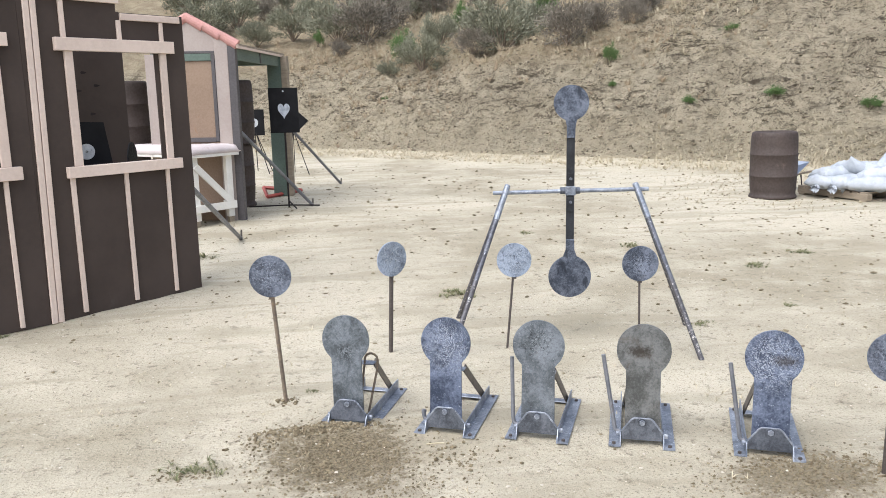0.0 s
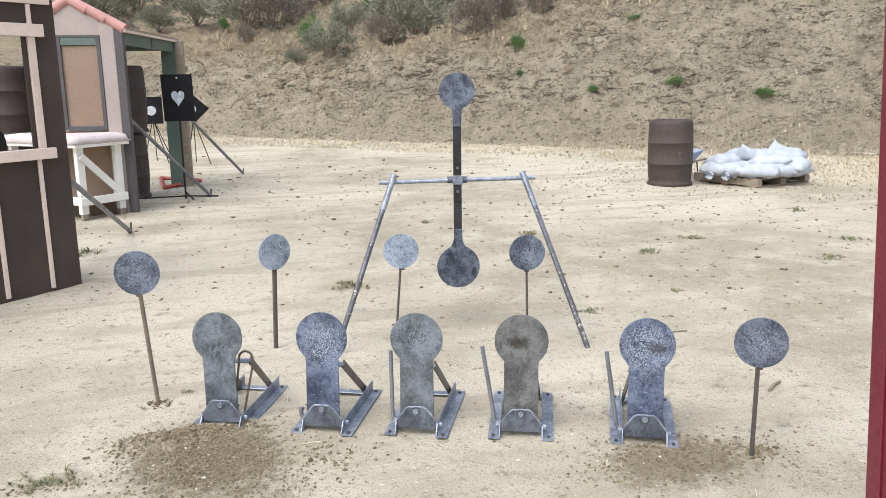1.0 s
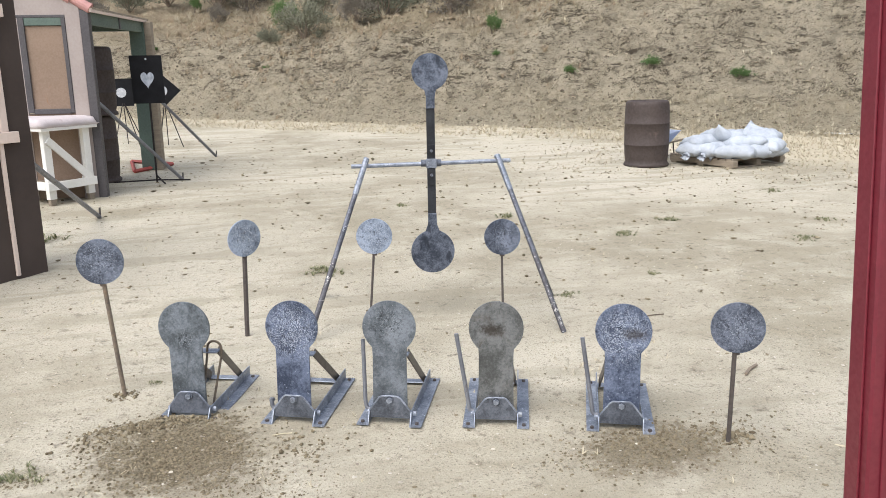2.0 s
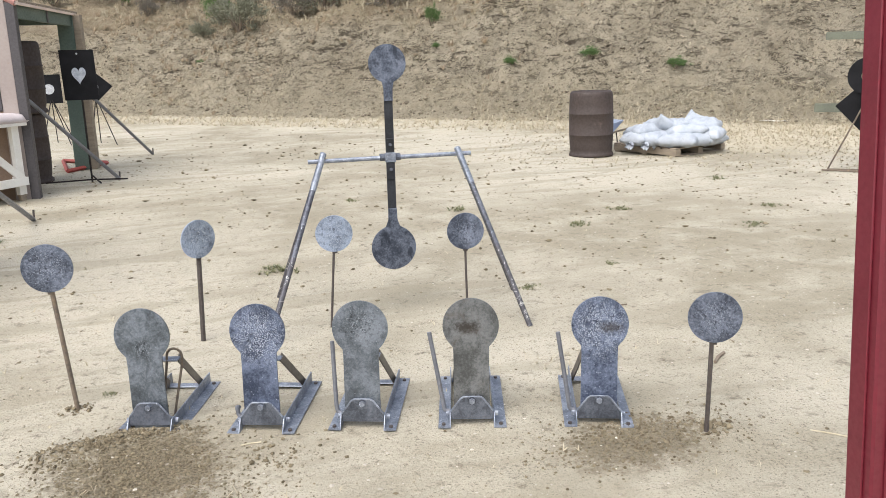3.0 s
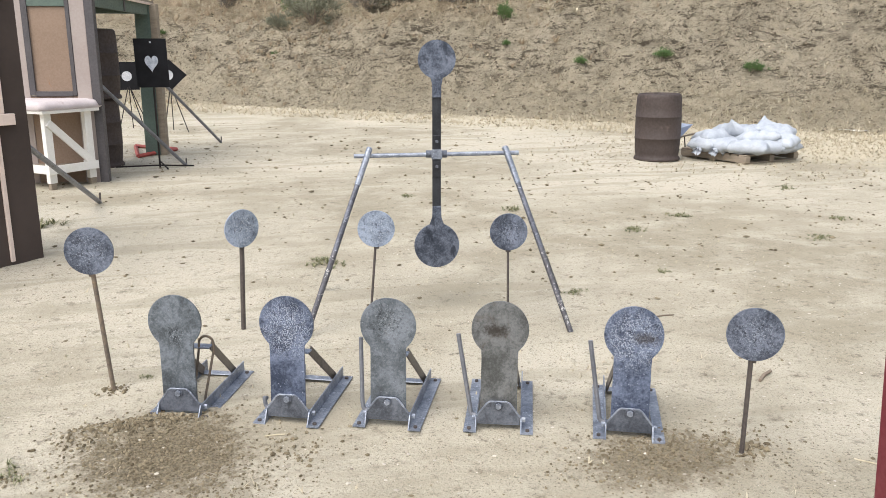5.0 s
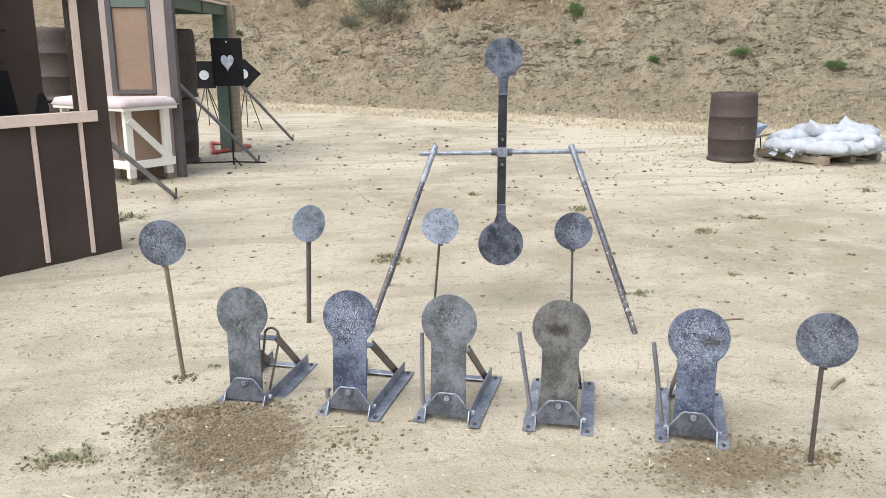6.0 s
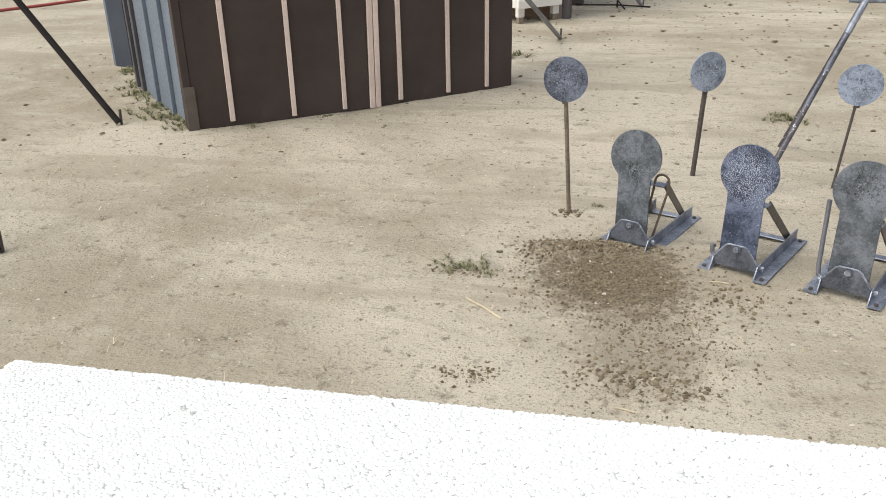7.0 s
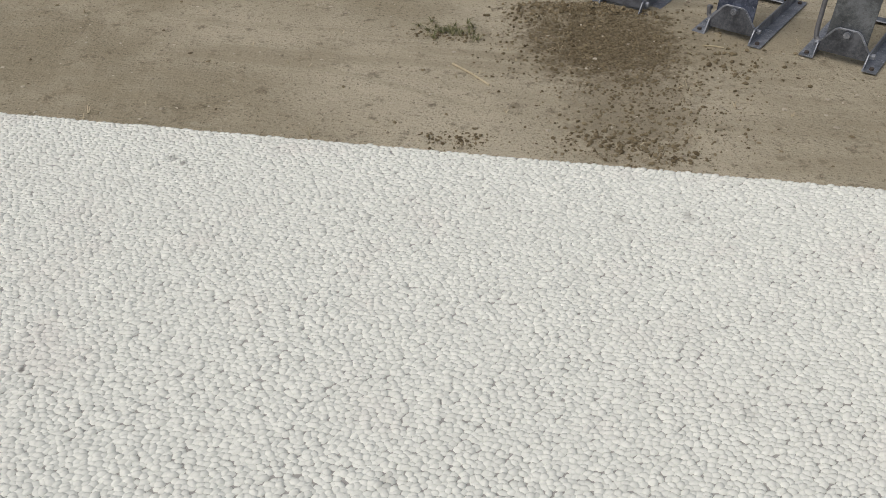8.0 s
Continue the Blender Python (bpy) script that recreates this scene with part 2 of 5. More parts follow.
BRUSH = leafy("dark_brush", (0.11, 0.097, 0.078), (0.27, 0.24, 0.195))
GREEN = leafy("green_leaves", (0.075, 0.135, 0.048), (0.165, 0.24, 0.09))
TWIG = surface("twig_bark", (0.13, 0.10, 0.075), (0.24, 0.19, 0.14), 6, 60, 0.9)
BROWN = surface("brown_paint", (0.054, 0.0412, 0.0354), (0.073, 0.0560, 0.0485), 1.6, 30, 0.78, bump=0.25, depth=0.002, stain=(0.08, 0.066, 0.058), stain_at=(0.64, 0.80), stain_scale=3.5, per_object=False)
BROWN.node_tree.nodes["Principled BSDF"].inputs["Specular IOR Level"].default_value = 0.2
BEIGE = surface("beige_trim_paint", (0.70, 0.575, 0.500), (0.62, 0.50, 0.43), 3, 45, 0.62, stain=(0.24, 0.165, 0.12), stain_at=(0.69, 0.82), stain_scale=9, vary=0.06)
PINK = surface("pink_paint", (0.37, 0.315, 0.285), (0.33, 0.275, 0.25), 2.2, 40, 0.65, stain=(0.33, 0.23, 0.19), stain_at=(0.62, 0.8))
PLUM = surface("plum_grey_paint", (0.085, 0.077, 0.080), (0.066, 0.060, 0.062), 3, 40, 0.6)
MOSS = surface("green_paint", (0.105, 0.145, 0.118), (0.080, 0.112, 0.092), 2.5, 40, 0.6, stain=(0.17, 0.18, 0.15), stain_at=(0.62, 0.8))
SLATE = surface("slate_blue_paint", (0.17, 0.205, 0.245), (0.14, 0.17, 0.205), 2.5, 40, 0.6, stain=(0.30, 0.32, 0.34), stain_at=(0.6, 0.8))
NAVY = surface("navy_paint", (0.035, 0.046, 0.064), (0.05, 0.062, 0.08), 2.5, 40, 0.55)
TAN = surface("tan_board", (0.27, 0.19, 0.135), (0.23, 0.16, 0.112), 2, 50, 0.75, stain=(0.27, 0.14, 0.07), stain_at=(0.62, 0.8))
TILE = surface("clay_tile", (0.48, 0.255, 0.23), (0.41, 0.205, 0.18), 6, 50, 0.7, vary=0.08)
WHITE = surface("white_paint", (0.78, 0.765, 0.72), (0.70, 0.68, 0.63), 3, 40, 0.55, stain=(0.48, 0.43, 0.37), stain_at=(0.64, 0.8), stain_scale=8)
RAWWOOD = surface("grey_lumber", (0.29, 0.24, 0.18), (0.21, 0.17, 0.125), 4, 50, 0.85, stretch=(1, 1, 6), vary=0.15)
DRYSTEM = surface("dry_stem", (0.60, 0.53, 0.38), (0.48, 0.41, 0.28), 8, 60, 0.85)
RUG = surface("worn_pink_mat", (0.56, 0.50, 0.495), (0.48, 0.42, 0.415), 5, 80, 0.95, stain=(0.33, 0.235, 0.22), stain_at=(0.62, 0.74), stain_scale=7)
DRUM = surface("brown_drum_paint", (0.056, 0.040, 0.034), (0.044, 0.032, 0.0275), 3, 30, 0.72, stain=(0.14, 0.10, 0.08), stain_at=(0.62, 0.82), stain_scale=5)
BLACK = surface("black_target_paint", (0.006, 0.006, 0.007), (0.012, 0.012, 0.014), 5, 60, 0.75)
BLACK.node_tree.nodes["Principled BSDF"].inputs["Specular IOR Level"].default_value = 0.2
WHITEHIT = surface("white_bullet_paint", (0.56, 0.57, 0.585), (0.40, 0.41, 0.43), 20, 90, 0.6, stain=(0.16, 0.17, 0.19), stain_at=(0.60, 0.68), stain_scale=24)
PIPE = surface("galvanised_pipe", (0.225, 0.232, 0.255), (0.155, 0.16, 0.178), 8, 60, 0.5, metal=0.4, stain=(0.11, 0.075, 0.055), stain_at=(0.58, 0.74), stain_scale=12)
CHIPPED = surface("chipped_pipe", (0.125, 0.122, 0.135), (0.075, 0.072, 0.078), 9, 70, 0.5, metal=0.4, stain=(0.50, 0.49, 0.47), stain_at=(0.575, 0.615), stain_scale=46)
DARKROD = surface("dark_pipe", (0.020, 0.017, 0.016), (0.034, 0.028, 0.026), 8, 60, 0.8)
DARKROD.node_tree.nodes["Principled BSDF"].inputs["Specular IOR Level"].default_value = 0.25
RUSTROD = surface("rusty_rod", (0.21, 0.165, 0.120), (0.13, 0.105, 0.083), 10, 80, 0.75, metal=0.15, stain=(0.33, 0.22, 0.12), stain_at=(0.56, 0.72), stain_scale=18)
RODSTEEL = surface("dark_rod_steel", (0.105, 0.088, 0.078), (0.075, 0.063, 0.058), 10, 80, 0.65, metal=0.3)
REDIRON = surface("red_iron", (0.42, 0.085, 0.065), (0.32, 0.065, 0.05), 6, 60, 0.6)
HITGREY = surface("shot_worn_white", (0.50, 0.53, 0.58), (0.30, 0.33, 0.38), 22, 80, 0.6, stain=(0.06, 0.06, 0.07), stain_at=(0.66, 0.72), stain_scale=24)
POSTGREY = surface("grey_post_paint", (0.15, 0.165, 0.19), (0.12, 0.132, 0.152), 4, 50, 0.7)
WEATHERED = surface("weathered_board", (0.16, 0.17, 0.125), (0.125, 0.132, 0.10), 4, 50, 0.85)
MAROON = surface("maroon_post_paint", (0.170, 0.020, 0.032), (0.140, 0.016, 0.026), 4, 60, 0.42, per_object=False)
BAG = surface("white_poly_sack", (0.45, 0.480, 0.515), (0.35, 0.378, 0.42), 9, 120, 0.7, bump=0.6, depth=0.008, stain=(0.30, 0.30, 0.30), stain_at=(0.60, 0.78), stain_scale=11, vary=0.05)
BARROW = surface("blue_tray_plastic", (0.48, 0.54, 0.66), (0.42, 0.48, 0.60), 4, 50, 0.45)
RUBBER = surface("black_rubber", (0.02, 0.02, 0.02), (0.03, 0.03, 0.03), 8, 60, 0.85)
CARPET = surface("white_carpet_backing", (0.40, 0.40, 0.39), (0.33, 0.33, 0.32), 8, 120, 0.95)
FRAME = steel("angle_iron", (0.155, 0.175, 0.215), (0.36, 0.39, 0.445), 0.3, rust=0.25, metal=0.5)
# angle iron darkened: the upright bracket's shade is put into this colour
BRACKET_SHADED = steel("bracket_steel_shaded", (0.075, 0.084, 0.104), (0.190, 0.207, 0.246), 0.0, rust=0.15, metal=0.5)
STRUT = steel("rusty_strut", (0.10, 0.088, 0.078), (0.19, 0.17, 0.155), 0.0, rust=0.7)
WORN = surface("bare_worn_wood", (0.085, 0.068, 0.055), (0.12, 0.098, 0.08), 6, 60, 0.85)
BRIGHT = steel("bolt_steel", (0.42, 0.44, 0.47), (0.60, 0.62, 0.65), rough=0.35, metal=0.8)
PLATE_GREY = steel("plate_grey", (0.088, 0.102, 0.116), (0.244, 0.271, 0.305), 0.05, rust=0.3, splash=(0.0, 0.25, 0.04), fleck_colour=(0.31, 0.34, 0.38))
PLATE_SPECK = steel("plate_speckled", (0.056, 0.072, 0.118), (0.200, 0.238, 0.340), 1.0, fleck_colour=(0.54, 0.60, 0.71), splash=(0.0, 0.29, 0.115))
PLATE_SCORCH = steel("plate_speckled_scorched", (0.060, 0.078, 0.128), (0.226, 0.268, 0.378), 1.0, smudge=(0.045, 0.295), scorch=0.75, fleck_colour=(0.54, 0.60, 0.71), splash=(0.0, 0.29, 0.115))
PLATE_OLIVE = steel("plate_olive_grey", (0.100, 0.115, 0.132), (0.255, 0.281, 0.316), 0.15, rust=0.35, fleck_colour=(0.34, 0.37, 0.40), splash=(0.0, 0.32, 0.07))
PLATE_RUST = steel("plate_rusty", (0.098, 0.102, 0.102), (0.232, 0.238, 0.238), 0.0, rust=0.85, smudge=(-0.02, 0.300), scorch=0.85)
PLATE_BLUE = steel("plate_blue_grey", (0.19, 0.230, 0.305), (0.470, 0.540, 0.665), 0.6, blotch=0.25, fleck_colour=(0.62, 0.68, 0.77), splash=(0.0, 0.0, 0.10))
PLATE_DARK = steel("plate_dark", (0.062, 0.074, 0.105), (0.238, 0.268, 0.342), 0.30, rust=0.15, fleck_colour=(0.36, 0.40, 0.47), splash=(0.0, 0.0, 0.085))
PLATE_SPIN = steel("plate_spinner", (0.055, 0.066, 0.092), (0.215, 0.240, 0.300), 0.0, blotch=0.8)
ARMSTEEL = steel("arm_steel", (0.012, 0.013, 0.016), (0.034, 0.036, 0.042), 0.0, rough=0.5, metal=0.2)
LEGPIPE = steel("leg_pipe", (0.06, 0.062, 0.075), (0.16, 0.168, 0.20), 0.2, rust=0.2, metal=0.4)


# ---- building helpers ----
def link_mesh(name, bm, material, smooth=False):
    me = bpy.data.meshes.new(name)
    bmesh.ops.recalc_face_normals(bm, faces=bm.faces)
    bm.to_mesh(me)
    bm.free()
    me.materials.append(material)
    if smooth:
        me.polygons.foreach_set("use_smooth", [True] * len(me.polygons))
    return me


def part(name, bm, material, parent=None, label="", at=None, smooth=False):
    ob = new(name, link_mesh(name, bm, material, smooth))
    ob.parent = parent
    if at is not None:
        ob.matrix_local = at
    if label:
        ob["label"] = label
    return ob


def thing(name, label, category, group="", at=None, kind=""):
    ob = new(name)
    ob.empty_display_size = 0.1
    if at is not None:
        ob.matrix_world = at
    return tagged(ob, label, category, group, kind)


def solid(name, bm, material, label, category, group="", at=None, kind="", smooth=False):
    ob = part(name, bm, material, None, "", at, smooth)
    return tagged(ob, label, category, group, kind)


def box(bm, x0, x1, y0, y1, z0, z1, bevel=0.0, m=None):
    geo = bmesh.ops.create_cube(bm, size=1.0)
    vs = geo["verts"]
    bmesh.ops.transform(bm, matrix=Matrix.Translation(((x0 + x1) / 2, (y0 + y1) / 2, (z0 + z1) / 2)) @ Matrix.Diagonal((x1 - x0, y1 - y0, z1 - z0, 1)), verts=vs)
    if bevel:
        es = list({e for v in vs for e in v.link_edges})
        r = bmesh.ops.bevel(bm, geom=es, offset=bevel, segments=1, affect="EDGES")
        vs = list({v for f in r["faces"] for v in f.verts} | {v for v in vs if v.is_valid})
    if m is not None:
        bmesh.ops.transform(bm, matrix=m, verts=[v for v in vs if v.is_valid])
    return bm


def rod(bm, a, b, r, sides=8, r2=None):
    a, b = Vector(a), Vector(b)
    d = b - a
    geo = bmesh.ops.create_cone(bm, cap_ends=True, segments=sides, radius1=r, radius2=r if r2 is None else r2, depth=d.length)
    bmesh.ops.transform(bm, matrix=Matrix.Translation((a + b) / 2) @ d.to_track_quat("Z", "Y").to_matrix().to_4x4(), verts=geo["verts"])
    return bm


def bent(bm, pts, r, sides=8):
    for a, b in zip(pts, pts[1:]):
        rod(bm, a, b, r, sides)
    for p in pts[1:-1]:
        geo = bmesh.ops.create_icosphere(bm, subdivisions=1, radius=r * 1.02)
        bmesh.ops.translate(bm, verts=geo["verts"], vec=p)
    return bm


def slab(bm, outline, y0, y1, bevel=0.0):
    """A plate: an outline in x, z, pushed out from y0 to y1."""
    front = [bm.verts.new((x, y0, z)) for x, z in outline]
    back = [bm.verts.new((x, y1, z)) for x, z in outline]
    n = len(outline)
    fs = [bm.faces.new(front), bm.faces.new(back[::-1])]
    for i in range(n):
        fs.append(bm.faces.new((front[i], back[i], back[(i + 1) % n], front[(i + 1) % n])))
    if bevel:
        es = list(fs[0].edges) + list(fs[1].edges)
        bmesh.ops.bevel(bm, geom=es, offset=bevel, segments=1, affect="EDGES")
    return bm


def circle(cx, cz, r, n=40, a0=0.0, a1=360.0):
    k = n if a1 - a0 >= 360 else n + 1
    return [(cx + r * math.cos(radians(a0 + (a1 - a0) * i / n)), cz + r * math.sin(radians(a0 + (a1 - a0) * i / n))) for i in range(k)]


def frame_box(m, x0, x1, y0, y1, z0, z1, bevel=0.003):
    return box(bmesh.new(), x0, x1, y0, y1, z0, z1, bevel, m)


def blob_mesh(name, places, material, flat=0.6, seed=1):
    """Many small clods or pebbles in one mesh: rough octahedra with cut corners. places: (x, y, z, size)."""
    rng = np.random.RandomState(seed)
    base = np.array([(1, 0, 0), (-1, 0, 0), (0, 1, 0), (0, -1, 0), (0, 0, 1), (0, 0, -0.6), (.65, .65, .45), (-.65, .65, .4), (-.65, -.65, .45), (.65, -.65, .4)], float)
    tri = [(4, 0, 6), (4, 6, 2), (4, 2, 7), (4, 7, 1), (4, 1, 8), (4, 8, 3), (4, 3, 9), (4, 9, 0), (0, 5, 2), (0, 2, 6), (2, 5, 1), (2, 1, 7), (1, 5, 3), (1, 3, 8), (3, 5, 0), (3, 0, 9)]
    p = np.asarray(places, float)
    n = len(p)
    a = rng.uniform(0, 6.283, n)
    sc = p[:, 3:4] * rng.uniform(0.6, 1.3, (n, 3)) * np.array([1, 1, flat])
    v = base[None] * sc[:, None] * rng.uniform(0.75, 1.2, (n, len(base), 1))
    ca, sa = np.cos(a)[:, None], np.sin(a)[:, None]
    v = np.stack([v[..., 0] * ca - v[..., 1] * sa, v[..., 0] * sa + v[..., 1] * ca, v[..., 2]], -1) + p[:, None, :3]
    f = (np.array(tri)[None] + (np.arange(n) * len(base))[:, None, None]).reshape(-1, 3)
    me = bpy.data.meshes.new(name)
    me.from_pydata(v.reshape(-1, 3).tolist(), [], f.tolist())
    me.materials.append(material)
    return new(name, me)


def blade_mesh(name, places, material, blades=9, width=0.012, spread=0.6, seed=2, link=True):
    """Tufts of thin bent blades in one mesh. places: (x, y, z, height)."""
    rng = np.random.RandomState(seed)
    p = np.repeat(np.asarray(places, float), blades, axis=0)
    n = len(p)
    a, lean, h = rng.uniform(0, 6.283, n), rng.uniform(0.1, 1.0, n) * spread, p[:, 3] * rng.uniform(0.5, 1.15, n)
    d = np.stack([np.cos(a), np.sin(a), np.zeros(n)], -1)
    side = np.stack([-np.sin(a), np.cos(a), np.zeros(n)], -1) * (width * rng.uniform(0.6, 1.3, n))[:, None]
    root = p[:, :3] + d * (p[:, 3:4] * 0.12 * rng.uniform(0, 1, (n, 1)))
    up = np.array([0, 0, 1.0])
    mid = root + up * (h * 0.55)[:, None] + d * (h * lean * 0.35)[:, None]
    tip = root + up * (h * (1 - 0.35 * lean))[:, None] + d * (h * lean)[:, None]
    v = np.stack([root - side, root + side, mid + side * 0.7, mid - side * 0.7, tip], 1)
    o = (np.arange(n) * 5)[:, None]
    f = [q for k in (o[:, 0]).tolist() for q in ((k, k + 1, k + 2, k + 3), (k + 3, k + 2, k + 4))]
    me = bpy.data.meshes.new(name)
    me.from_pydata(v.reshape(-1, 3).tolist(), [], f)
    me.materials.append(material)
    return new(name, me) if link else me


# ---- ground and hillside ----
def fbm(x, y, scale, octaves=3):
    return sum(noise.noise((x * scale * 2 ** k, y * scale * 2 ** k, 3.7 * k)) * 0.5 ** k for k in range(octaves))


def ground_z(x, y):
    near = 1.0 if -6 < x < 10 and 0 < y < 20 else 0.4
    dug = 0.0
    for cx, cy, rx, ry, h in ((0.12, 3.68, 0.24, 0.09, 0.024), (0.46, 3.58, 0.12, 0.07, 0.005), (2.02, 2.86, 0.30, 0.07, 0.004), (-0.06, 3.62, 0.14, 0.09, 0.014)):
        d = ((x - cx) / rx) ** 2 + ((y - cy) / ry) ** 2
        if d < 6:
            dug += h * math.exp(-d) * (1 + 0.7 * noise.noise((x * 22, y * 22, 1)))
    return dug + near * (0.012 * noise.noise((x * 1.3, y * 1.3, 0)) + 0.006 * noise.noise((x * 6, y * 6, 2)))


def toe(x, y):
    """Metres past the foot of the bank that closes the range."""
    a, b, c = (x + y - 24.6) * 0.7071, (y - 27.0) * 0.9, -x - 21.0
    return math.log(math.exp(a * 0.9) + math.exp(b * 0.9) + math.exp(min(c, 60) * 0.9)) / 0.9


def bank_height(s, v):
    """Height of the cut bank: a steep bare face up to a crest that climbs to the right, then a gentler brushy slope."""
    crest = 2.15 + 0.55 / (1 + math.exp(-(v + 12) * 0.6)) + 0.55 * math.log(1 + math.exp((v + 7.0) * 0.9))
    steep = 0.74
    sc = crest / steep
    if s < 0:
        return 0.10 * s
    if s < sc:
        return steep * s * (0.55 + 0.45 * min(1.0, s / 1.2)) if s < 1.2 else steep * s
    return crest + 0.36 * (s - sc)


def crag(a, b):
    """Sharp clods: rounded tops over narrow clefts."""
    return 0.6 - 2.0 * abs(noise.noise((a, b, 6.6))) ** 0.7


def hill_z(x, y):
    s, v = toe(x, y), (x - y) * 0.7071
    w = max(0.0, min(1.0, s / 1.6))
    gully = 0.28 * noise.noise((v * 0.55, s * 0.16, 1.3)) + 0.16 * noise.noise((v * 1.6, s * 0.5, 5.1))
    return bank_height(s, v) - 0.04 + w * (gully + 0.20 * fbm(x, y, 0.9, 4) + 0.11 * noise.noise((x * 4.0, y * 4.0, 8)) + 0.10 * noise.noise((v * 0.9 + s * 1.3, s * 2.6, 4.4))
                                         + 0.10 * crag(v * 1.5 - s * 0.9, s * 1.5 + v * 0.5) + 0.055 * crag(v * 4.2 + s, s * 3.6 - v) + 0.03 * noise.noise((x * 9.0, y * 9.0, s * 5)))


def axis(parts):
    out = []
    for a, b, step in parts:
        out += list(np.arange(a, b, step))
    return out + [parts[-1][1]]


def sheet(name, xs, ys, zf, keep, material):
    index, verts, faces = {}, [], []
    for j, y in enumerate(ys):
        for i, x in enumerate(xs):
            if keep(x, y):
                index[i, j] = len(verts)
                verts.append((x, y, zf(x, y)))
    for (i, j), k in index.items():
        q = [index.get(c) for c in ((i + 1, j), (i + 1, j + 1), (i, j + 1))]
        if None not in q:
            faces.append((k, *q))
    me = bpy.data.meshes.new(name)
    me.from_pydata(verts, [], faces)
    me.polygons.foreach_set("use_smooth", [True] * len(faces))
    me.materials.append(material)
    return new(name, me)


tagged(sheet("ground", axis([(-900, -60, 60), (-60, -12, 4), (-12, -3.5, 0.5), (-3.5, -0.5, 0.06), (-0.5, 2.5, 0.03), (2.5, 4.5, 0.06), (4.5, 16, 0.5), (16, 60, 4), (60, 900, 60)]),
             axis([(-900, -60, 60), (-60, -4, 4), (-4, 1, 0.5), (1, 2.5, 0.06), (2.5, 4.0, 0.03), (4.0, 8, 0.06), (8, 30, 0.5), (30, 60, 5), (60, 900, 60)]), ground_z, lambda x, y: True, DIRT),
       "dry tan packed dirt floor of the range", "ground", kind="structure")
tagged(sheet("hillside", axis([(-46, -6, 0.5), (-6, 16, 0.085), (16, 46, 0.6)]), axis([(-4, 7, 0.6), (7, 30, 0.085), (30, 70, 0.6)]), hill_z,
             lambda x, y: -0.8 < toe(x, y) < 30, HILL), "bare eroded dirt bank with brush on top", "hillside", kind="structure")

rng = np.random.RandomState(11)


def scatter(n, x0, x1, y0, y1, lo, hi, power=3.0):
    p = np.stack([rng.uniform(x0, x1, n), rng.uniform(y0, y1, n)], 1)
    s = lo + (hi - lo) * rng.uniform(0, 1, n) ** power
    return [(x, y, ground_z(x, y) + k * 0.15, k) for (x, y), k in zip(p, s)]


def heap(n, cx, cy, rx, ry, lo, hi):
    p = rng.normal(0, 0.55, (n, 2)) * (rx, ry) + (cx, cy)
    s = lo + (hi - lo) * rng.uniform(0, 1, n) ** 3
    return [(x, y, ground_z(x, y) + k * 0.2, k) for (x, y), k in zip(p, s)]


# dug soil and loose clods
tagged(blob_mesh("dug_soil", heap(3400, 0.20, 3.42, 0.34, 0.34, 0.0016, 0.008) + heap(700, 0.12, 3.67, 0.24, 0.06, 0.002, 0.011) + heap(1700, 0.40, 2.92, 0.32, 0.42, 0.0016, 0.007) + heap(2400, 2.05, 2.88, 0.40, 0.20, 0.0016, 0.008)
                 + heap(420, 0.32, 2.66, 0.22, 0.10, 0.002, 0.010) + heap(160, -0.20, 2.60, 0.12, 0.06, 0.002, 0.009) + heap(120, 0.72, 3.30, 0.14, 0.16, 0.003, 0.013) + heap(300, -0.06, 3.62, 0.16, 0.10, 0.002, 0.010) + heap(160, -0.42, 3.36, 0.12, 0.06, 0.002, 0.008)
                 + heap(60, -0.03, 4.08, 0.07, 0.05, 0.004, 0.018) + heap(60, 2.37, 2.83, 0.08, 0.05, 0.004, 0.018), CLOD, 0.95, 3),
       "dark crumbly freshly dug soil round the steel targets", "soil", kind="stuff")
tagged(blob_mesh("clods", scatter(2200, -6, 9, 2, 4.6, 0.002, 0.010, 4.5) + scatter(6000, -6, 9, 4.6, 15, 0.003, 0.020, 4.5) + scatter(260, 2.5, 9, 4.5, 9, 0.008, 0.028, 3.0) + scatter(500, -3, 8, 9, 18, 0.012, 0.04, 3.0), CLOD, 0.55, 4),
       "small dark dirt clods on the packed ground", "clods", kind="stuff")
tagged(blob_mesh("pebbles", scatter(11000, -3.2, 4.4, 1.5, 6.5, 0.0016, 0.0085, 4.0), PEBBLE, 0.6, 5), "fine pale gravel on the packed ground", "gravel", kind="stuff")


def on_hill(n, s0, s1, v0, v1):
    out = []
    while len(out) < n:
        s, v = rng.uniform(s0, s1), rng.uniform(v0, v1)
        x, y = ((s / 0.7071 + 24.6) + v / 0.7071) / 2, ((s / 0.7071 + 24.6) - v / 0.7071) / 2
        out.append((x, y))
    return out


tagged(blob_mesh("hill_rubble", [(x, y, hill_z(x, y), 0.010 + 0.045 * rng.uniform() ** 7) for x, y in on_hill(24000, 0.0, 6.5, -20, 6)], HILL_CLOD, 0.9, 6),
       "crumbled dirt lumps lying on the bank", "rubble", kind="stuff")
tuft = [(x, y, ground_z(x, y), 0.02 + 0.03 * rng.uniform()) for x, y in rng.normal(0, 1, (26, 2)) * (0.16, 0.10) + (2.30, 3.72)]
litter = tuft + [(x, y, ground_z(x, y), 0.012 + 0.03 * rng.uniform() ** 2) for x, y in zip(rng.uniform(-5, 9, 1500), rng.uniform(2.2, 16, 1500))]
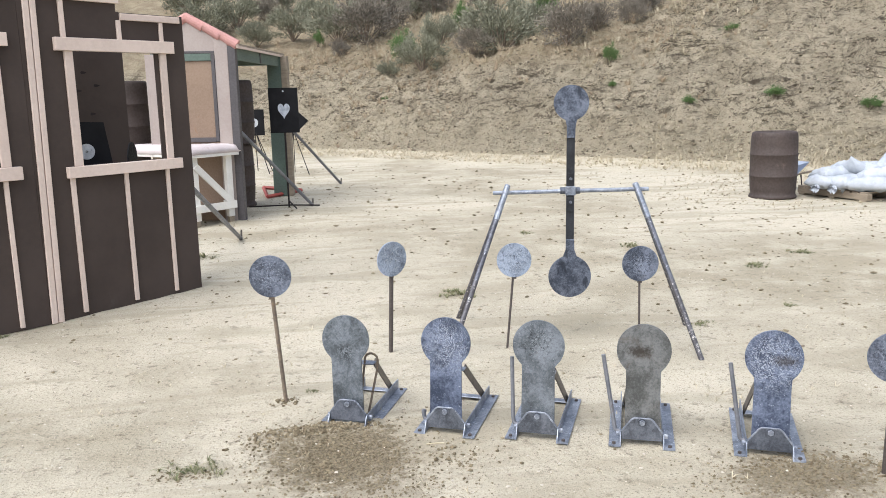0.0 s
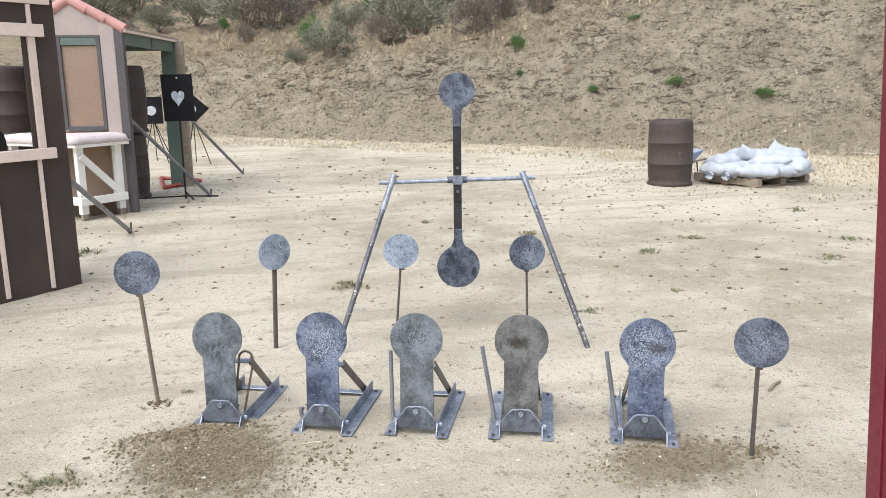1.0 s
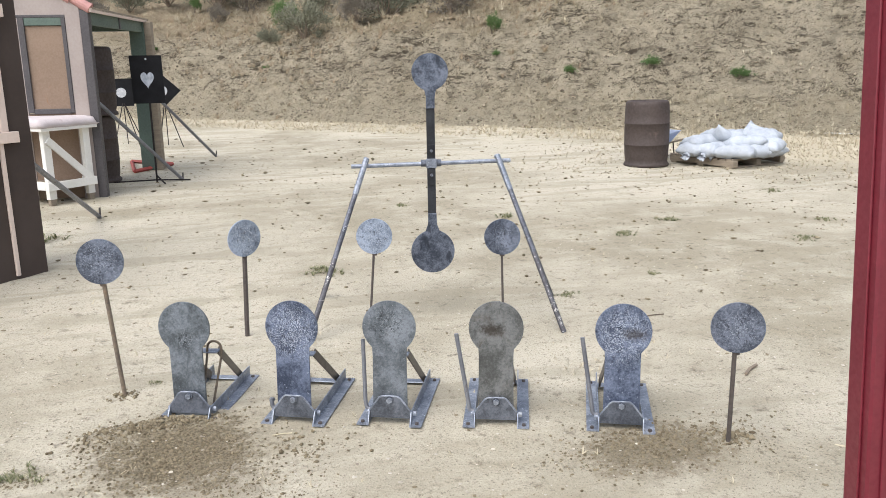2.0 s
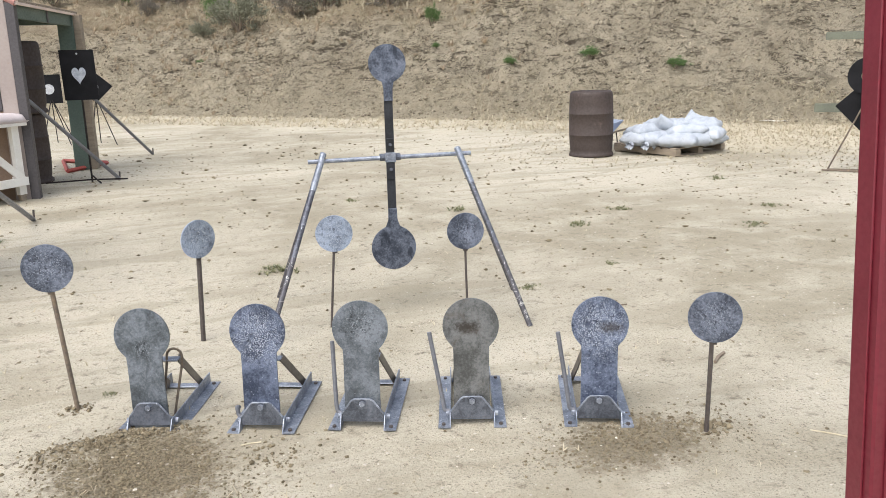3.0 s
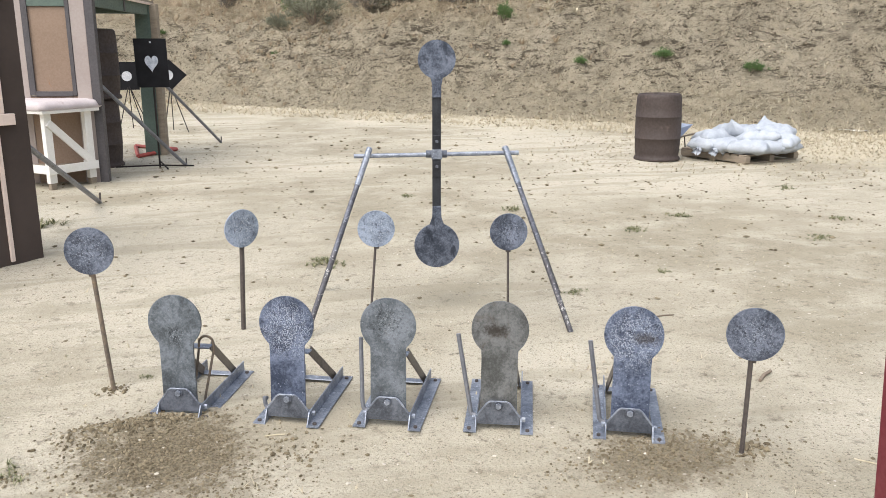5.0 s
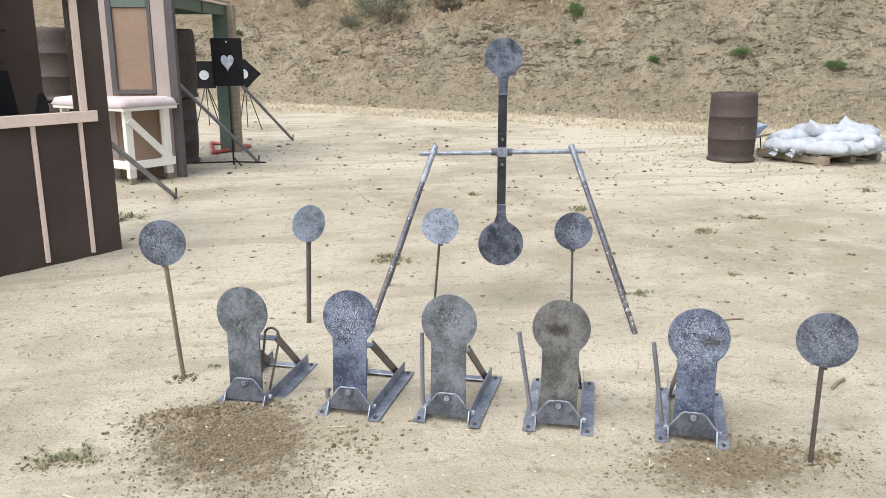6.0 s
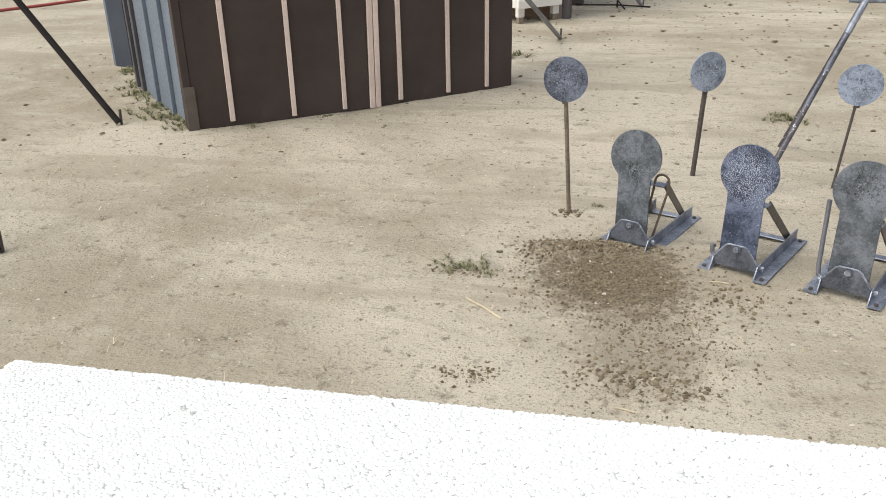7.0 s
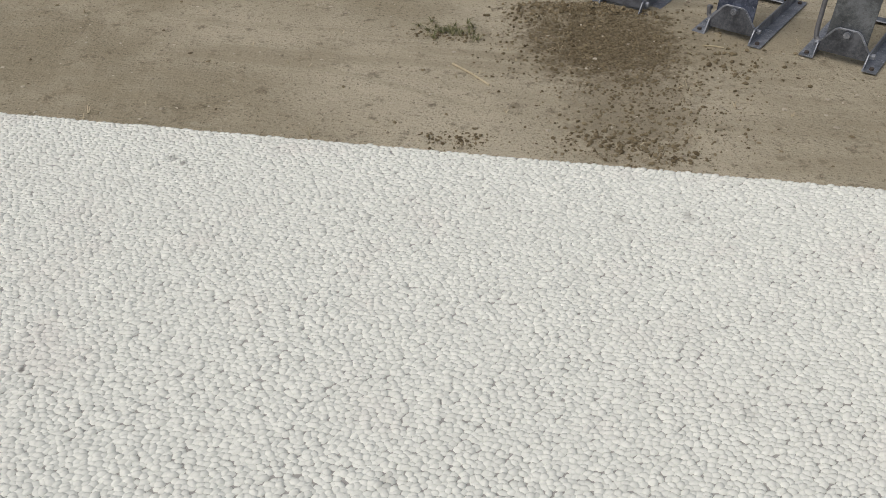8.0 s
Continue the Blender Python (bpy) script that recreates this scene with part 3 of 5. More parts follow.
tagged(blade_mesh("straw_litter", litter, STRAW, 4, 0.0022, 3.0, 12), "bits of dry straw scattered on the dirt", "straw", kind="stuff")
# dry grass: a pale band at the foot of the bank, and wisps on the slope
foot_grass = [(x, y, max(ground_z(x, y), hill_z(x, y) if toe(x, y) > -0.4 else -1), 0.02 + 0.15 * rng.uniform() ** 4) for x, y in on_hill(6500, -2.2, 1.3, -24, 5)]
foot_grass += [(x, y, ground_z(x, y), 0.012 + 0.04 * rng.uniform() ** 3) for x, y in on_hill(2200, -6.5, -1.5, -5, 5)]
foot_grass += [(x, y, ground_z(x, y), 0.012 + 0.045 * rng.uniform() ** 3) for x, y in zip(rng.normal(10.4, 1.5, 2600), rng.normal(11.0, 1.7, 2600))]
foot_grass += [(x, y, max(ground_z(x, y), hill_z(x, y)), 0.12 + 0.20 * rng.uniform() ** 2) for x, y in on_hill(420, -0.3, 1.0, -7, 4)]
tagged(blade_mesh("dry_grass", foot_grass, STRAW, 10, 0.004, 2.6, 7), "pale dry straw grass along the foot of the bank", "grass", kind="stuff")
slope_grass = [(x, y, hill_z(x, y), 0.04 + 0.15 * rng.uniform() ** 2.5) for x, y in on_hill(3600, 0.2, 6.5, -20, 6)]
tagged(blade_mesh("slope_grass", slope_grass, STRAW, 9, 0.004, 2.2, 8), "thin dry grass wisps on the bank", "grass", kind="stuff")
crest_grass = [(x, y, hill_z(x, y), 0.10 + 0.24 * rng.uniform()) for x, y in on_hill(3000, 3.2, 16, -22, -6)]
tagged(blade_mesh("crest_grass", crest_grass, STRAW, 16, 0.005, 1.9, 9), "dry yellow grass above the bank", "grass", kind="stuff")
brush = [(x, y, hill_z(x, y), 0.07 + 0.22 * rng.uniform()) for x, y in [(cx + rng.normal(0, 1.4), cy + rng.normal(0, 1.4)) for cx, cy in ((0.0, 30.2), (1.1, 28.9), (1.8, 27.2), (3.0, 25.2), (4.1, 24.6), (8.9, 21.7), (9.3, 21.4), (-1.5, 32.0)) for _ in range(75)]]
tagged(blade_mesh("dry_brush", brush, RUSSET, 26, 0.0045, 1.8, 10), "russet dry brush along the crest of the bank", "brush", kind="stuff")


def bush_meshes(name, leaf, seed, w, h, leaves, size):
    """Stems and a ragged crown of small leaves, built once for copies."""
    r = np.random.RandomState(seed)
    stems, crown_v, crown_f = bmesh.new(), [], []
    tips = []
    for k in range(13):
        a, out = r.uniform(0, 6.283), r.uniform(0.25, 1.0)
        tip = Vector((math.cos(a) * w * 0.5 * out, math.sin(a) * w * 0.5 * out, h * r.uniform(0.55, 1.0) * (1.1 - 0.45 * out)))
        mid = tip * 0.5 + Vector((r.uniform(-.06, .06), r.uniform(-.06, .06), 0.08 * h))
        rod(stems, (0, 0, -0.05), mid, 0.016, 5, 0.010)
        rod(stems, mid, tip, 0.010, 4, 0.003)
        tips += [(tip, 0.30), (mid.lerp(tip, 0.55), 0.26)]
        for b in range(3):
            twig = mid.lerp(tip, r.uniform(0.2, 0.9)) + Vector(r.normal(0, 0.13, 3)) * w
            tips.append((twig, 0.2))
    for k in range(leaves):
        c, spread = tips[r.randint(len(tips))]
        p = np.array(c) + r.normal(0, 0.42 * spread, 3) * (w, w, h) * 0.6
        if p[2] < 0.03:
            p[2] = 0.03 + abs(r.normal(0, 0.1))
        d = p / (np.linalg.norm(p) + 1e-6) + r.normal(0, 0.45, 3)
        d /= np.linalg.norm(d)
        s = np.cross(d, r.normal(0, 1, 3))
        s /= np.linalg.norm(s) + 1e-6
        L = size * r.uniform(0.6, 1.4)
        k0 = len(crown_v)
        crown_v += [tuple(p), tuple(p + d * L * 0.5 + s * L * 0.15), tuple(p + d * L), tuple(p + d * L * 0.5 - s * L * 0.15)]
        crown_f.append((k0, k0 + 1, k0 + 2, k0 + 3))
    me = bpy.data.meshes.new("crown")
    me.from_pydata(crown_v, [], crown_f)
    me.materials.append(leaf)
    return link_mesh("stem", stems, TWIG), me


def bush(meshes, x, y, scale, turn, label, group, squash=1.0):
    top = thing("bush", label, "bush", group, Matrix.Translation((x, y, hill_z(x, y) - 0.03)) @ pose(0, 0, 0, 0, 0, turn) @ Matrix.Diagonal((scale * rng.uniform(0.7, 0.95), scale * rng.uniform(0.7, 0.95), scale * squash, 1)))
    for nm, me in zip(("stem", "crown"), meshes):
        new(nm, me).parent = top
    return top


KINDS = {"sage": (bush_meshes("sage", SAGE, 1, 1.5, 0.95, 6000, 0.070), "grey-green sage bush on the dry bank"),
         "dark": (bush_meshes("dark", BRUSH, 2, 1.6, 1.15, 5600, 0.075), "dark twiggy half-dead brush on the bank"),
         "green": (bush_meshes("green", GREEN, 3, 1.0, 1.0, 3600, 0.070), "bright green leafy shrub on the bank")}
TALL = {"sage": 0.95, "dark": 1.15, "green": 1.0}
for kind, x, y, h in (("sage", -3.9, 36.1, 1.38), ("sage", -2.7, 36.9, 1.53), ("dark", -1.5, 38.1, 1.05), ("sage", -0.3, 33.5, 1.27), ("green", 0.6, 31.4, 0.61), ("sage", 1.4, 31.8, 1.54), ("dark", 2.3, 30.2, 1.78),
                      ("dark", 3.5, 31.9, 1.33), ("dark", 2.6, 36.0, 1.12), ("green", 3.3, 27.0, 1.03), ("sage", 3.6, 25.1, 1.05), ("sage", 2.7, 26.3, 0.51), ("green", 5.8, 29.7, 1.04), ("dark", 5.1, 24.9, 0.87),
                      ("sage", 6.1, 25.1, 1.6), ("sage", 7.1, 26.4, 1.04), ("green", 7.8, 26.6, 0.95), ("dark", 7.5, 22.9, 1.33), ("dark", 8.6, 23.8, 0.96), ("green", 8.0, 21.1, 0.53), ("dark", 9.3, 23.0, 0.86),
                      ("dark", 10.2, 24.1, 0.9), ("sage", -1.7, 33.8, 0.94), ("dark", -3.0, 33.3, 0.81), ("sage", 4.7, 28.5, 1.1), ("dark", 6.7, 30.1, 1.28), ("sage", 0.7, 36.8, 1.27), ("sage", -0.8, 39.3, 1.36),
                      ("dark", 5.3, 33.5, 1.41), ("sage", -4.9, 39.8, 1.67), ("dark", 1.3, 29.3, 0.61)):
    bush(KINDS[kind][0], x, y, 1.05 * h / TALL[kind], rng.uniform(0, 360), KINDS[kind][1], "bushes on the bank")
for k in range(26):                                             # more brush further up the slope
    v = rng.uniform(-26, -8)
    s = rng.uniform(8.5, 18)
    x, y = ((s + 17.395) + v) * 0.7071, ((s + 17.395) - v) * 0.7071
    kind = ("sage", "dark", "sage", "dark", "green")[k % 5]
    bush(KINDS[kind][0], x, y, rng.uniform(0.9, 1.6), rng.uniform(0, 360), KINDS[kind][1], "bushes on the bank")
for x, y, k in ((8.8, 18.0, 0.30), (10.1, 16.7, 0.40), (11.4, 15.3, 0.36), (7.8, 20.2, 0.24), (2.4, 24.8, 0.22), (-0.8, 28.5, 0.25), (10.6, 19.5, 0.3)):
    bush(KINDS["green"][0], x, y, k * 1.5, rng.uniform(0, 360), "small green weed clump on the bare bank", "weeds on the bank", 0.5)

# weeds on the floor of the range
weed_data = [blade_mesh("weed", [(x * 0.6, y * 0.45, 0, 0.032) for x, y in np.random.RandomState(k).normal(0, 0.10, (26, 2))], WEED, 9, 0.003, 2.2, 20 + k, link=False) for k in range(3)]
for i, (x, y, k) in enumerate(((-0.40, 3.40, 0.9), (-1.05, 8.0, 1.9), (1.18, 6.1, 1.3), (2.62, 4.95, 0.6), (3.9, 6.5, 1.0), (4.6, 6.9, 1.0), (5.2, 5.8, 0.9), (3.2, 7.6, 1.0), (5.9, 6.4, 0.8), (6.6, 8.0, 1.0), (2.4, 8.6, 0.8),
                                  (-2.98, 5.42, 1.6), (-3.28, 5.72, 1.7), (-2.76, 5.20, 1.4), (-3.6, 6.02, 1.7), (-3.85, 6.35, 1.5), (-4.25, 6.85, 1.5), (-1.9, 5.66, 0.5), (-2.3, 5.3, 0.5), (0.1, 4.2, 0.3), (3.4, 5.2, 0.5))):
    w = new("weed", weed_data[i % 3])
    w.matrix_world = pose(x, y, ground_z(x, y), 0, 0, 67 * i) @ Matrix.Scale(k, 4)
    tagged(w, "low green and dry weed on the packed dirt", "weed", "weeds on the range floor")

# sticks and a scrap of wood
for i, (x, y, L, turn, r) in enumerate(((-0.247, 3.040, 0.213, -40, 0.004), (0.621, 3.436, 0.079, -3, 0.003), (0.298, 2.492, 0.075, -13, 0.0025), (2.88, 3.42, 0.15, 35, 0.008), (2.9, 4.35, 0.13, 0, 0.004), (2.75, 2.60, 0.16, -50, 0.003))):
    bm = bent(bmesh.new(), [(-L / 2, 0, r), (0, r * 0.8, r * 1.4), (L / 2, 0, r)], r, 6)
    solid("stick", bm, DRYSTEM if i in (0, 1, 2, 5) else TWIG, "dry wooden stick lying on the dirt", "stick", "sticks on the ground", pose(x, y, ground_z(x, y), 0, 0, turn))


# ---- the steel targets ----
def popper(x, y, yaw, plate_mat, look_of_plate, lever, bolt_label="", lean=3.0, drop=0.0, cant=0.0, spread=0.054):
    """A falling round-headed plate in an angle-iron base. Local y runs away from the shooter."""
    top = thing("popper_target", "round-headed falling steel plate, %s, in an angle-iron base" % look_of_plate, "steel target", "falling plates in a row", pose(x, y, 0.004, 0, 0, yaw))
    half, length = 0.088, 0.50
    for sgn in (-1, 1):                                       # two rails of angle iron, flanges outwards
        bm = bmesh.new()
        prof = [(0.0, 0.0), (0.051, 0.0), (0.051, 0.005), (0.005, 0.005), (0.005, 0.052), (0.0, 0.052)]
        a = [bm.verts.new((sgn * (half + px), -0.036 if pz < 0.01 else 0.0, pz)) for px, pz in prof]
        b = [bm.verts.new((sgn * (half + px), length, pz)) for px, pz in prof]
        n = len(prof)
        bm.faces.new(a), bm.faces.new(b[::-1])
        for i in range(n):
            bm.faces.new((a[i], b[i], b[(i + 1) % n], a[(i + 1) % n]))
        rail = part("rail", bm, FRAME, top)
        for yy in (-0.014, length - 0.03):                    # ground bolts
            part("bolt", rod(bmesh.new(), (sgn * (half + 0.029), yy, 0.005), (sgn * (half + 0.029), yy, 0.013), 0.0085, 6), RODSTEEL, rail)
        nut = rod(bmesh.new(), (sgn * (half + 0.004), 0.03, 0.034), (sgn * (half + 0.020), 0.03, 0.034), 0.011, 6)
        part("nut", nut, BRIGHT if sgn > 0 and bolt_label else FRAME, rail, bolt_label if sgn > 0 else "")
    w = half - 0.002
    out = [(-w, 0.022), (w, 0.022), (w, 0.058), (0.046, 0.112), (0.034, 0.120), (-0.034, 0.120), (-0.046, 0.112), (-w, 0.058)]
    front = part("front_bracket", slab(bmesh.new(), out, 0.0, 0.007, 0.0015), BRACKET_SHADED, top)
    bm = bmesh.new()
    for p, q in zip(out[2:7], out[3:8]):                      # rim along the bracket's top, paler steel painting its upward-facing highlight
        rod(bm, (p[0], 0.002, p[1]), (q[0], 0.002, q[1]), 0.0042, 6)
    part("rim", bm, FRAME, front, "bracket rim in paler steel, its lit edge put into the colour")
    part("bolt", rod(bmesh.new(), (0, -0.013, 0.104), (0, 0.0, 0.104), 0.0125, 6), FRAME, front)
    part("washer", rod(bmesh.new(), (0, -0.004, 0.104), (0, 0.0, 0.104), 0.018, 16), BRACKET_SHADED, front)
    part("cross_bar", frame_box(None, -w, w, length - 0.075, length - 0.03, 0.006, 0.012), FRAME, top)
    part("pivot_rod", rod(bmesh.new(), (-w, 0.045, 0.034), (w, 0.045, 0.034), 0.009, 8), FRAME, top)
    for sgn in (-1, 1):                                       # struts of the backstop
        foot, head = Vector((sgn * 0.078, 0.430, 0.022)), Vector((sgn * spread, 0.150, 0.262))
        turn = (head - foot).to_track_quat("Z", "X").to_matrix().to_4x4()
        part("strut", box(bmesh.new(), -0.019, 0.019, -0.003, 0.003, 0, (head - foot).length, 0.001, Matrix.Translation(foot) @ turn), STRUT, top)
    part("stop_bar", frame_box(None, -spread - 0.008, spread + 0.008, 0.110, 0.158, 0.258, 0.266), FRAME, top)
    # the plate
    R, zc, neck = 0.1135, 0.307, 0.072
    a = math.degrees(math.acos(neck / R))
    head = circle(0, zc, R, 40, -a, 180 + a)
    foot = [(-neck - 0.002, -0.085), (neck + 0.002, -0.085)]
    cut = zc - R * math.sin(radians(a))
    head = [(neck, cut - 0.03)] + head + [(-neck, cut - 0.03)]
    plate = slab(bmesh.new(), head + foot, 0.0, 0.010, 0.0015)
    part("plate", plate, plate_mat, top, look_of_plate + " plate", pose(0, 0.012, 0.113 - drop, -lean, -cant, 0) @ pose(0, 0, -0.003))
    if lever == "loop":
        pts = [(0.026, 0.09, 0.05), (0.050, 0.115, 0.26)] + [(0.082 + 0.032 * math.cos(radians(t)), 0.12, 0.282 + 0.032 * math.sin(radians(t))) for t in range(180, -1, -30)] + [(0.110, 0.12, 0.24), (0.072, 0.085, 0.03)]
        part("reset_loop", bent(bmesh.new(), pts, 0.0055), RUSTROD, top, "bent rusty rod loop")
    elif lever:
        dx, dz = lever
        part("reset_lever", bent(bmesh.new(), [(-0.060, 0.05, 0.036), (-0.104, 0.05, 0.038), (-0.114, 0.052, 0.046), (-0.119, 0.055, 0.075), (-0.119 + dx, 0.09, dz)], 0.0092, 10), PIPE, top, "bent steel lever rod")
    return top


popper(0.258, 3.732, -23, PLATE_GREY, "dull grey", "loop", drop=0.014, cant=1.5, spread=0.088)
popper(0.685, 3.548, -25, PLATE_SPECK, "blue-grey speckled with splash", (-0.005, 0.06))
popper(1.073, 3.410, -25, PLATE_OLIVE, "olive grey", (-0.01, 0.34))
popper(1.492, 3.250, -22, PLATE_RUST, "brownish rust-stained", (-0.052, 0.370), "bright zinc nut")
popper(1.965, 3.045, -26, PLATE_SCORCH, "blue-grey speckled and scorched", (-0.045, 0.362))


def disc_target(x, y, dx, dy, zc, r, yaw, mat, rodmat, rodr, label):
    top = thing("disc_target", label, "steel target", "round plates on rods", pose(x, y, ground_z(x, y), 0, 0, 0))
    part("rod", rod(bmesh.new(), (0, 0, -0.05), (dx, dy, zc - r + 0.05), rodr, 8), rodmat, top)
    plate = part("plate", slab(bmesh.new(), circle(0, 0, r, 40), -0.0095, 0.0, 0.0012), mat, top, "", pose(dx, dy - rodr, zc, 0, 0, yaw))
    part("weld_tab", frame_box(None, -0.014, 0.014, 0.0, 0.006, -r - 0.012, -r + 0.05, 0.001), rodmat, plate)
    return top


disc_target(-0.032, 4.085, -0.043, 0.0, 0.648, 0.103, -12, PLATE_DARK, RUSTROD, 0.010, "round grey steel plate on a leaning rusty rod")
disc_target(0.562, 4.810, 0.020, 0.0, 0.571, 0.103, 30, PLATE_BLUE, RODSTEEL, 0.013, "round pale blue-grey steel plate on a thick rod")
disc_target(1.252, 4.715, 0.045, 0.0, 0.536, 0.102, -10, PLATE_BLUE, RODSTEEL, 0.007, "round speckled blue-grey steel plate on a thin rod")
disc_target(2.000, 4.500, -0.01, 0.0, 0.520, 0.103, -14, PLATE_DARK, RODSTEEL, 0.007, "round dark grey steel plate on a thin rod")
disc_target(2.318, 2.815, 0.002, 0.0, 0.480, 0.101, -30, PLATE_DARK, RODSTEEL, 0.009, "round grey flecked steel plate on a dark rod")


def spinner():
    top = thing("spinner_target", "swinging steel spinner with two discs on a welded pipe stand", "steel target", at=pose(1.300, 4.886, 0, 0, 0, -10.24))
    part("axle", rod(bmesh.new(), (-0.085, 0, 0.914), (0.845, 0, 0.924), 0.0125, 10), FRAME, top)
    for x, s in ((0.0, -1), (0.771, 1)):
        for d, foot in zip((-1, 1), ((-0.36, -0.40), (-0.307, 0.487)) if s < 0 else ((1.068, -0.453), (1.174, 0.269))):
            hip, toe_end = Vector((x, d * 0.012, 0.945)), Vector((*foot, 0.0))
            leg = part("leg", rod(bmesh.new(), hip, toe_end, 0.0148, 10), LEGPIPE, top, "grey pipe leg, paint flaking low down")
            part("flaked_end", rod(bmesh.new(), hip.lerp(toe_end, 0.55), hip.lerp(toe_end, 0.998), 0.0154, 10), CHIPPED, leg, "pipe end with flaking white paint")
            part("sleeve", rod(bmesh.new(), hip.lerp(toe_end, -0.012), hip.lerp(toe_end, 0.19), 0.0170, 10), FRAME, leg)
    arm = part("swing_arm", slab(bmesh.new(), [(0.353, 0.52), (0.401, 0.52), (0.401, 1.34), (0.353, 1.34)], -0.020, -0.008, 0.001), ARMSTEEL, top, "dark flat steel arm")
    for zc, r, s, mat in ((1.440, 0.1035, -1, PLATE_SPIN), (0.400, 0.129, 1, PLATE_SPIN)):
        e, e2 = zc + s * (r + 0.035), zc + s * (r + 0.10)
        a0 = 90 * s
        ring = circle(0.377, zc, r, 36, a0 + 18, a0 + 342)
        tail = [(0.377 + 0.025 * s, e), (0.377 + 0.0245 * s, e2), (0.377 - 0.0245 * s, e2), (0.377 - 0.025 * s, e)]
        part("disc", slab(bmesh.new(), ring + tail, -0.030, -0.0205, 0.0012), mat, top)
    part("hub", rod(bmesh.new(), (0.318, 0, 0.922), (0.436, 0, 0.921), 0.021, 12), BRACKET_SHADED, top)
    part("clamp", frame_box(None, 0.347, 0.407, -0.034, -0.0205, 0.895, 0.950), FRAME, arm)
    for z in (0.995, 0.855):
        c = part("splice_plate", frame_box(None, 0.354, 0.400, -0.028, -0.0205, z - 0.06, z + 0.035), ARMSTEEL, arm)
        part("bolt", rod(bmesh.new(), (0.377, -0.042, z), (0.377, -0.028, z), 0.009, 6), LEGPIPE, top)


spinner()


# ---- the brown false front ----
def along(ax, ay, bx, by):
    """A frame at a, x towards b, y away from the shooter."""
    return pose(ax, ay, 0, 0, 0, math.degrees(math.atan2(by - ay, bx - ax)))


def holed(bm, w, z0, z1, hole, y0, y1, top=None):
    """One sheet with a window cut through it. top: (x, z) of a step in its upper edge."""
    x0, x1, h0, h1 = hole
    xs, zs = [0, x0, top[0], x1, w] if top else [0, x0, x1, w], [z0, h0, h1, z1] + ([top[1]] if top else [])
    cells = {(i, k) for i in range(len(xs) - 1) for k in range(len(zs) - 1)
             if not (x0 <= xs[i] < x1 and zs[k] == h0) and not (top and zs[k] >= z1 and xs[i] >= top[0])}
    verts = {}
    def vert(i, k, y):
        if (i, k, y) not in verts:
            verts[i, k, y] = bm.verts.new((xs[i], y, zs[k]))
        return verts[i, k, y]
    for i, k in cells:
        for y in (y0, y1):
            bm.faces.new([vert(a, c, y) for a, c in ((i, k), (i + 1, k), (i + 1, k + 1), (i, k + 1))])
        for (di, dk), (a, c) in (((-1, 0), ((i, k), (i, k + 1))), ((1, 0), ((i + 1, k), (i + 1, k + 1))), ((0, -1), ((i, k), (i + 1, k))), ((0, 1), ((i, k + 1), (i + 1, k + 1)))):
            if (i + di, k + dk) not in cells:
                bm.faces.new((vert(*a, y0), vert(*c, y0), vert(*c, y1), vert(*a, y1)))
    return bm


def panel(name, a, b, width, hole, z1, step, trims, label):
    top = thing(name, label, "facade", at=along(*a, *b))
    part("plywood", holed(bmesh.new(), width, 0.0, z1, hole, 0.0, 0.014, step), BROWN, top)
    for nm, x0, x1, y0, z0, z1_ in trims:
        lean = Matrix(((1, 0, 0.016, 0), (0, 1, 0, 0), (0, 0, 1, 0), (0, 0, 0, 1))) if nm == "joint_batten" else None
        part(nm, frame_box(lean, x0, x1, y0, -0.0005, z0, z1_), BEIGE, top)
    for x0, x1 in ((0.02, 0.058), (width - 0.06, width - 0.022)):        # studs behind the sheet
        part("stud", frame_box(None, x0, x1, 0.0145, 0.10, 0.0, z1 - 0.02), BROWN, top)
    for z in (0.0, hole[2] - 0.09, hole[3] + 0.01, z1 - 0.06):
        part("rail", frame_box(None, 0.0585, width - 0.0605, 0.0145, 0.10, z, z + 0.04), BROWN, top)
    return top


FA, FB, FC = (-1.667, 5.912), (-0.773, 6.786), (-2.614, 5.116)
panel("facade_panel", FA, FB, 1.252, (0.336, 0.988, 1.062, 1.838), 2.115, (0.70, 2.24), [
    ("header", 0.214, 1.137, -0.042, 1.838, 1.925), ("sill", 0.216, 1.135, -0.045, 0.983, 1.060),
    ("jamb", 0.280, 0.340, -0.022, 1.0605, 1.8375), ("jamb", 1.020, 1.076, -0.022, 1.0605, 1.8375),
    ("batten", 0.236, 0.270, -0.02, 0.03, 0.982), ("batten", 0.646, 0.678, -0.02, 0.03, 0.982), ("batten", 0.996, 1.026, -0.02, 0.03, 0.982),
    ("batten", 0.272, 0.306, -0.02, 1.926, 2.17), ("batten", 0.690, 0.722, -0.02, 1.926, 2.06), ("batten", 1.036, 1.066, -0.02, 1.926, 2.06),
    ("cap", 0.722, 1.215, -0.024, 2.062, 2.108), ("cap", 0.128, 0.715, -0.026, 2.172, 2.236), ("joint_batten", 0.001, 0.041, -0.018, 0.0, 2.23), ("joint_batten", 0.047, 0.086, -0.020, 0.0, 2.23)],
    "brown-painted plywood shop front with beige trim and an open window")
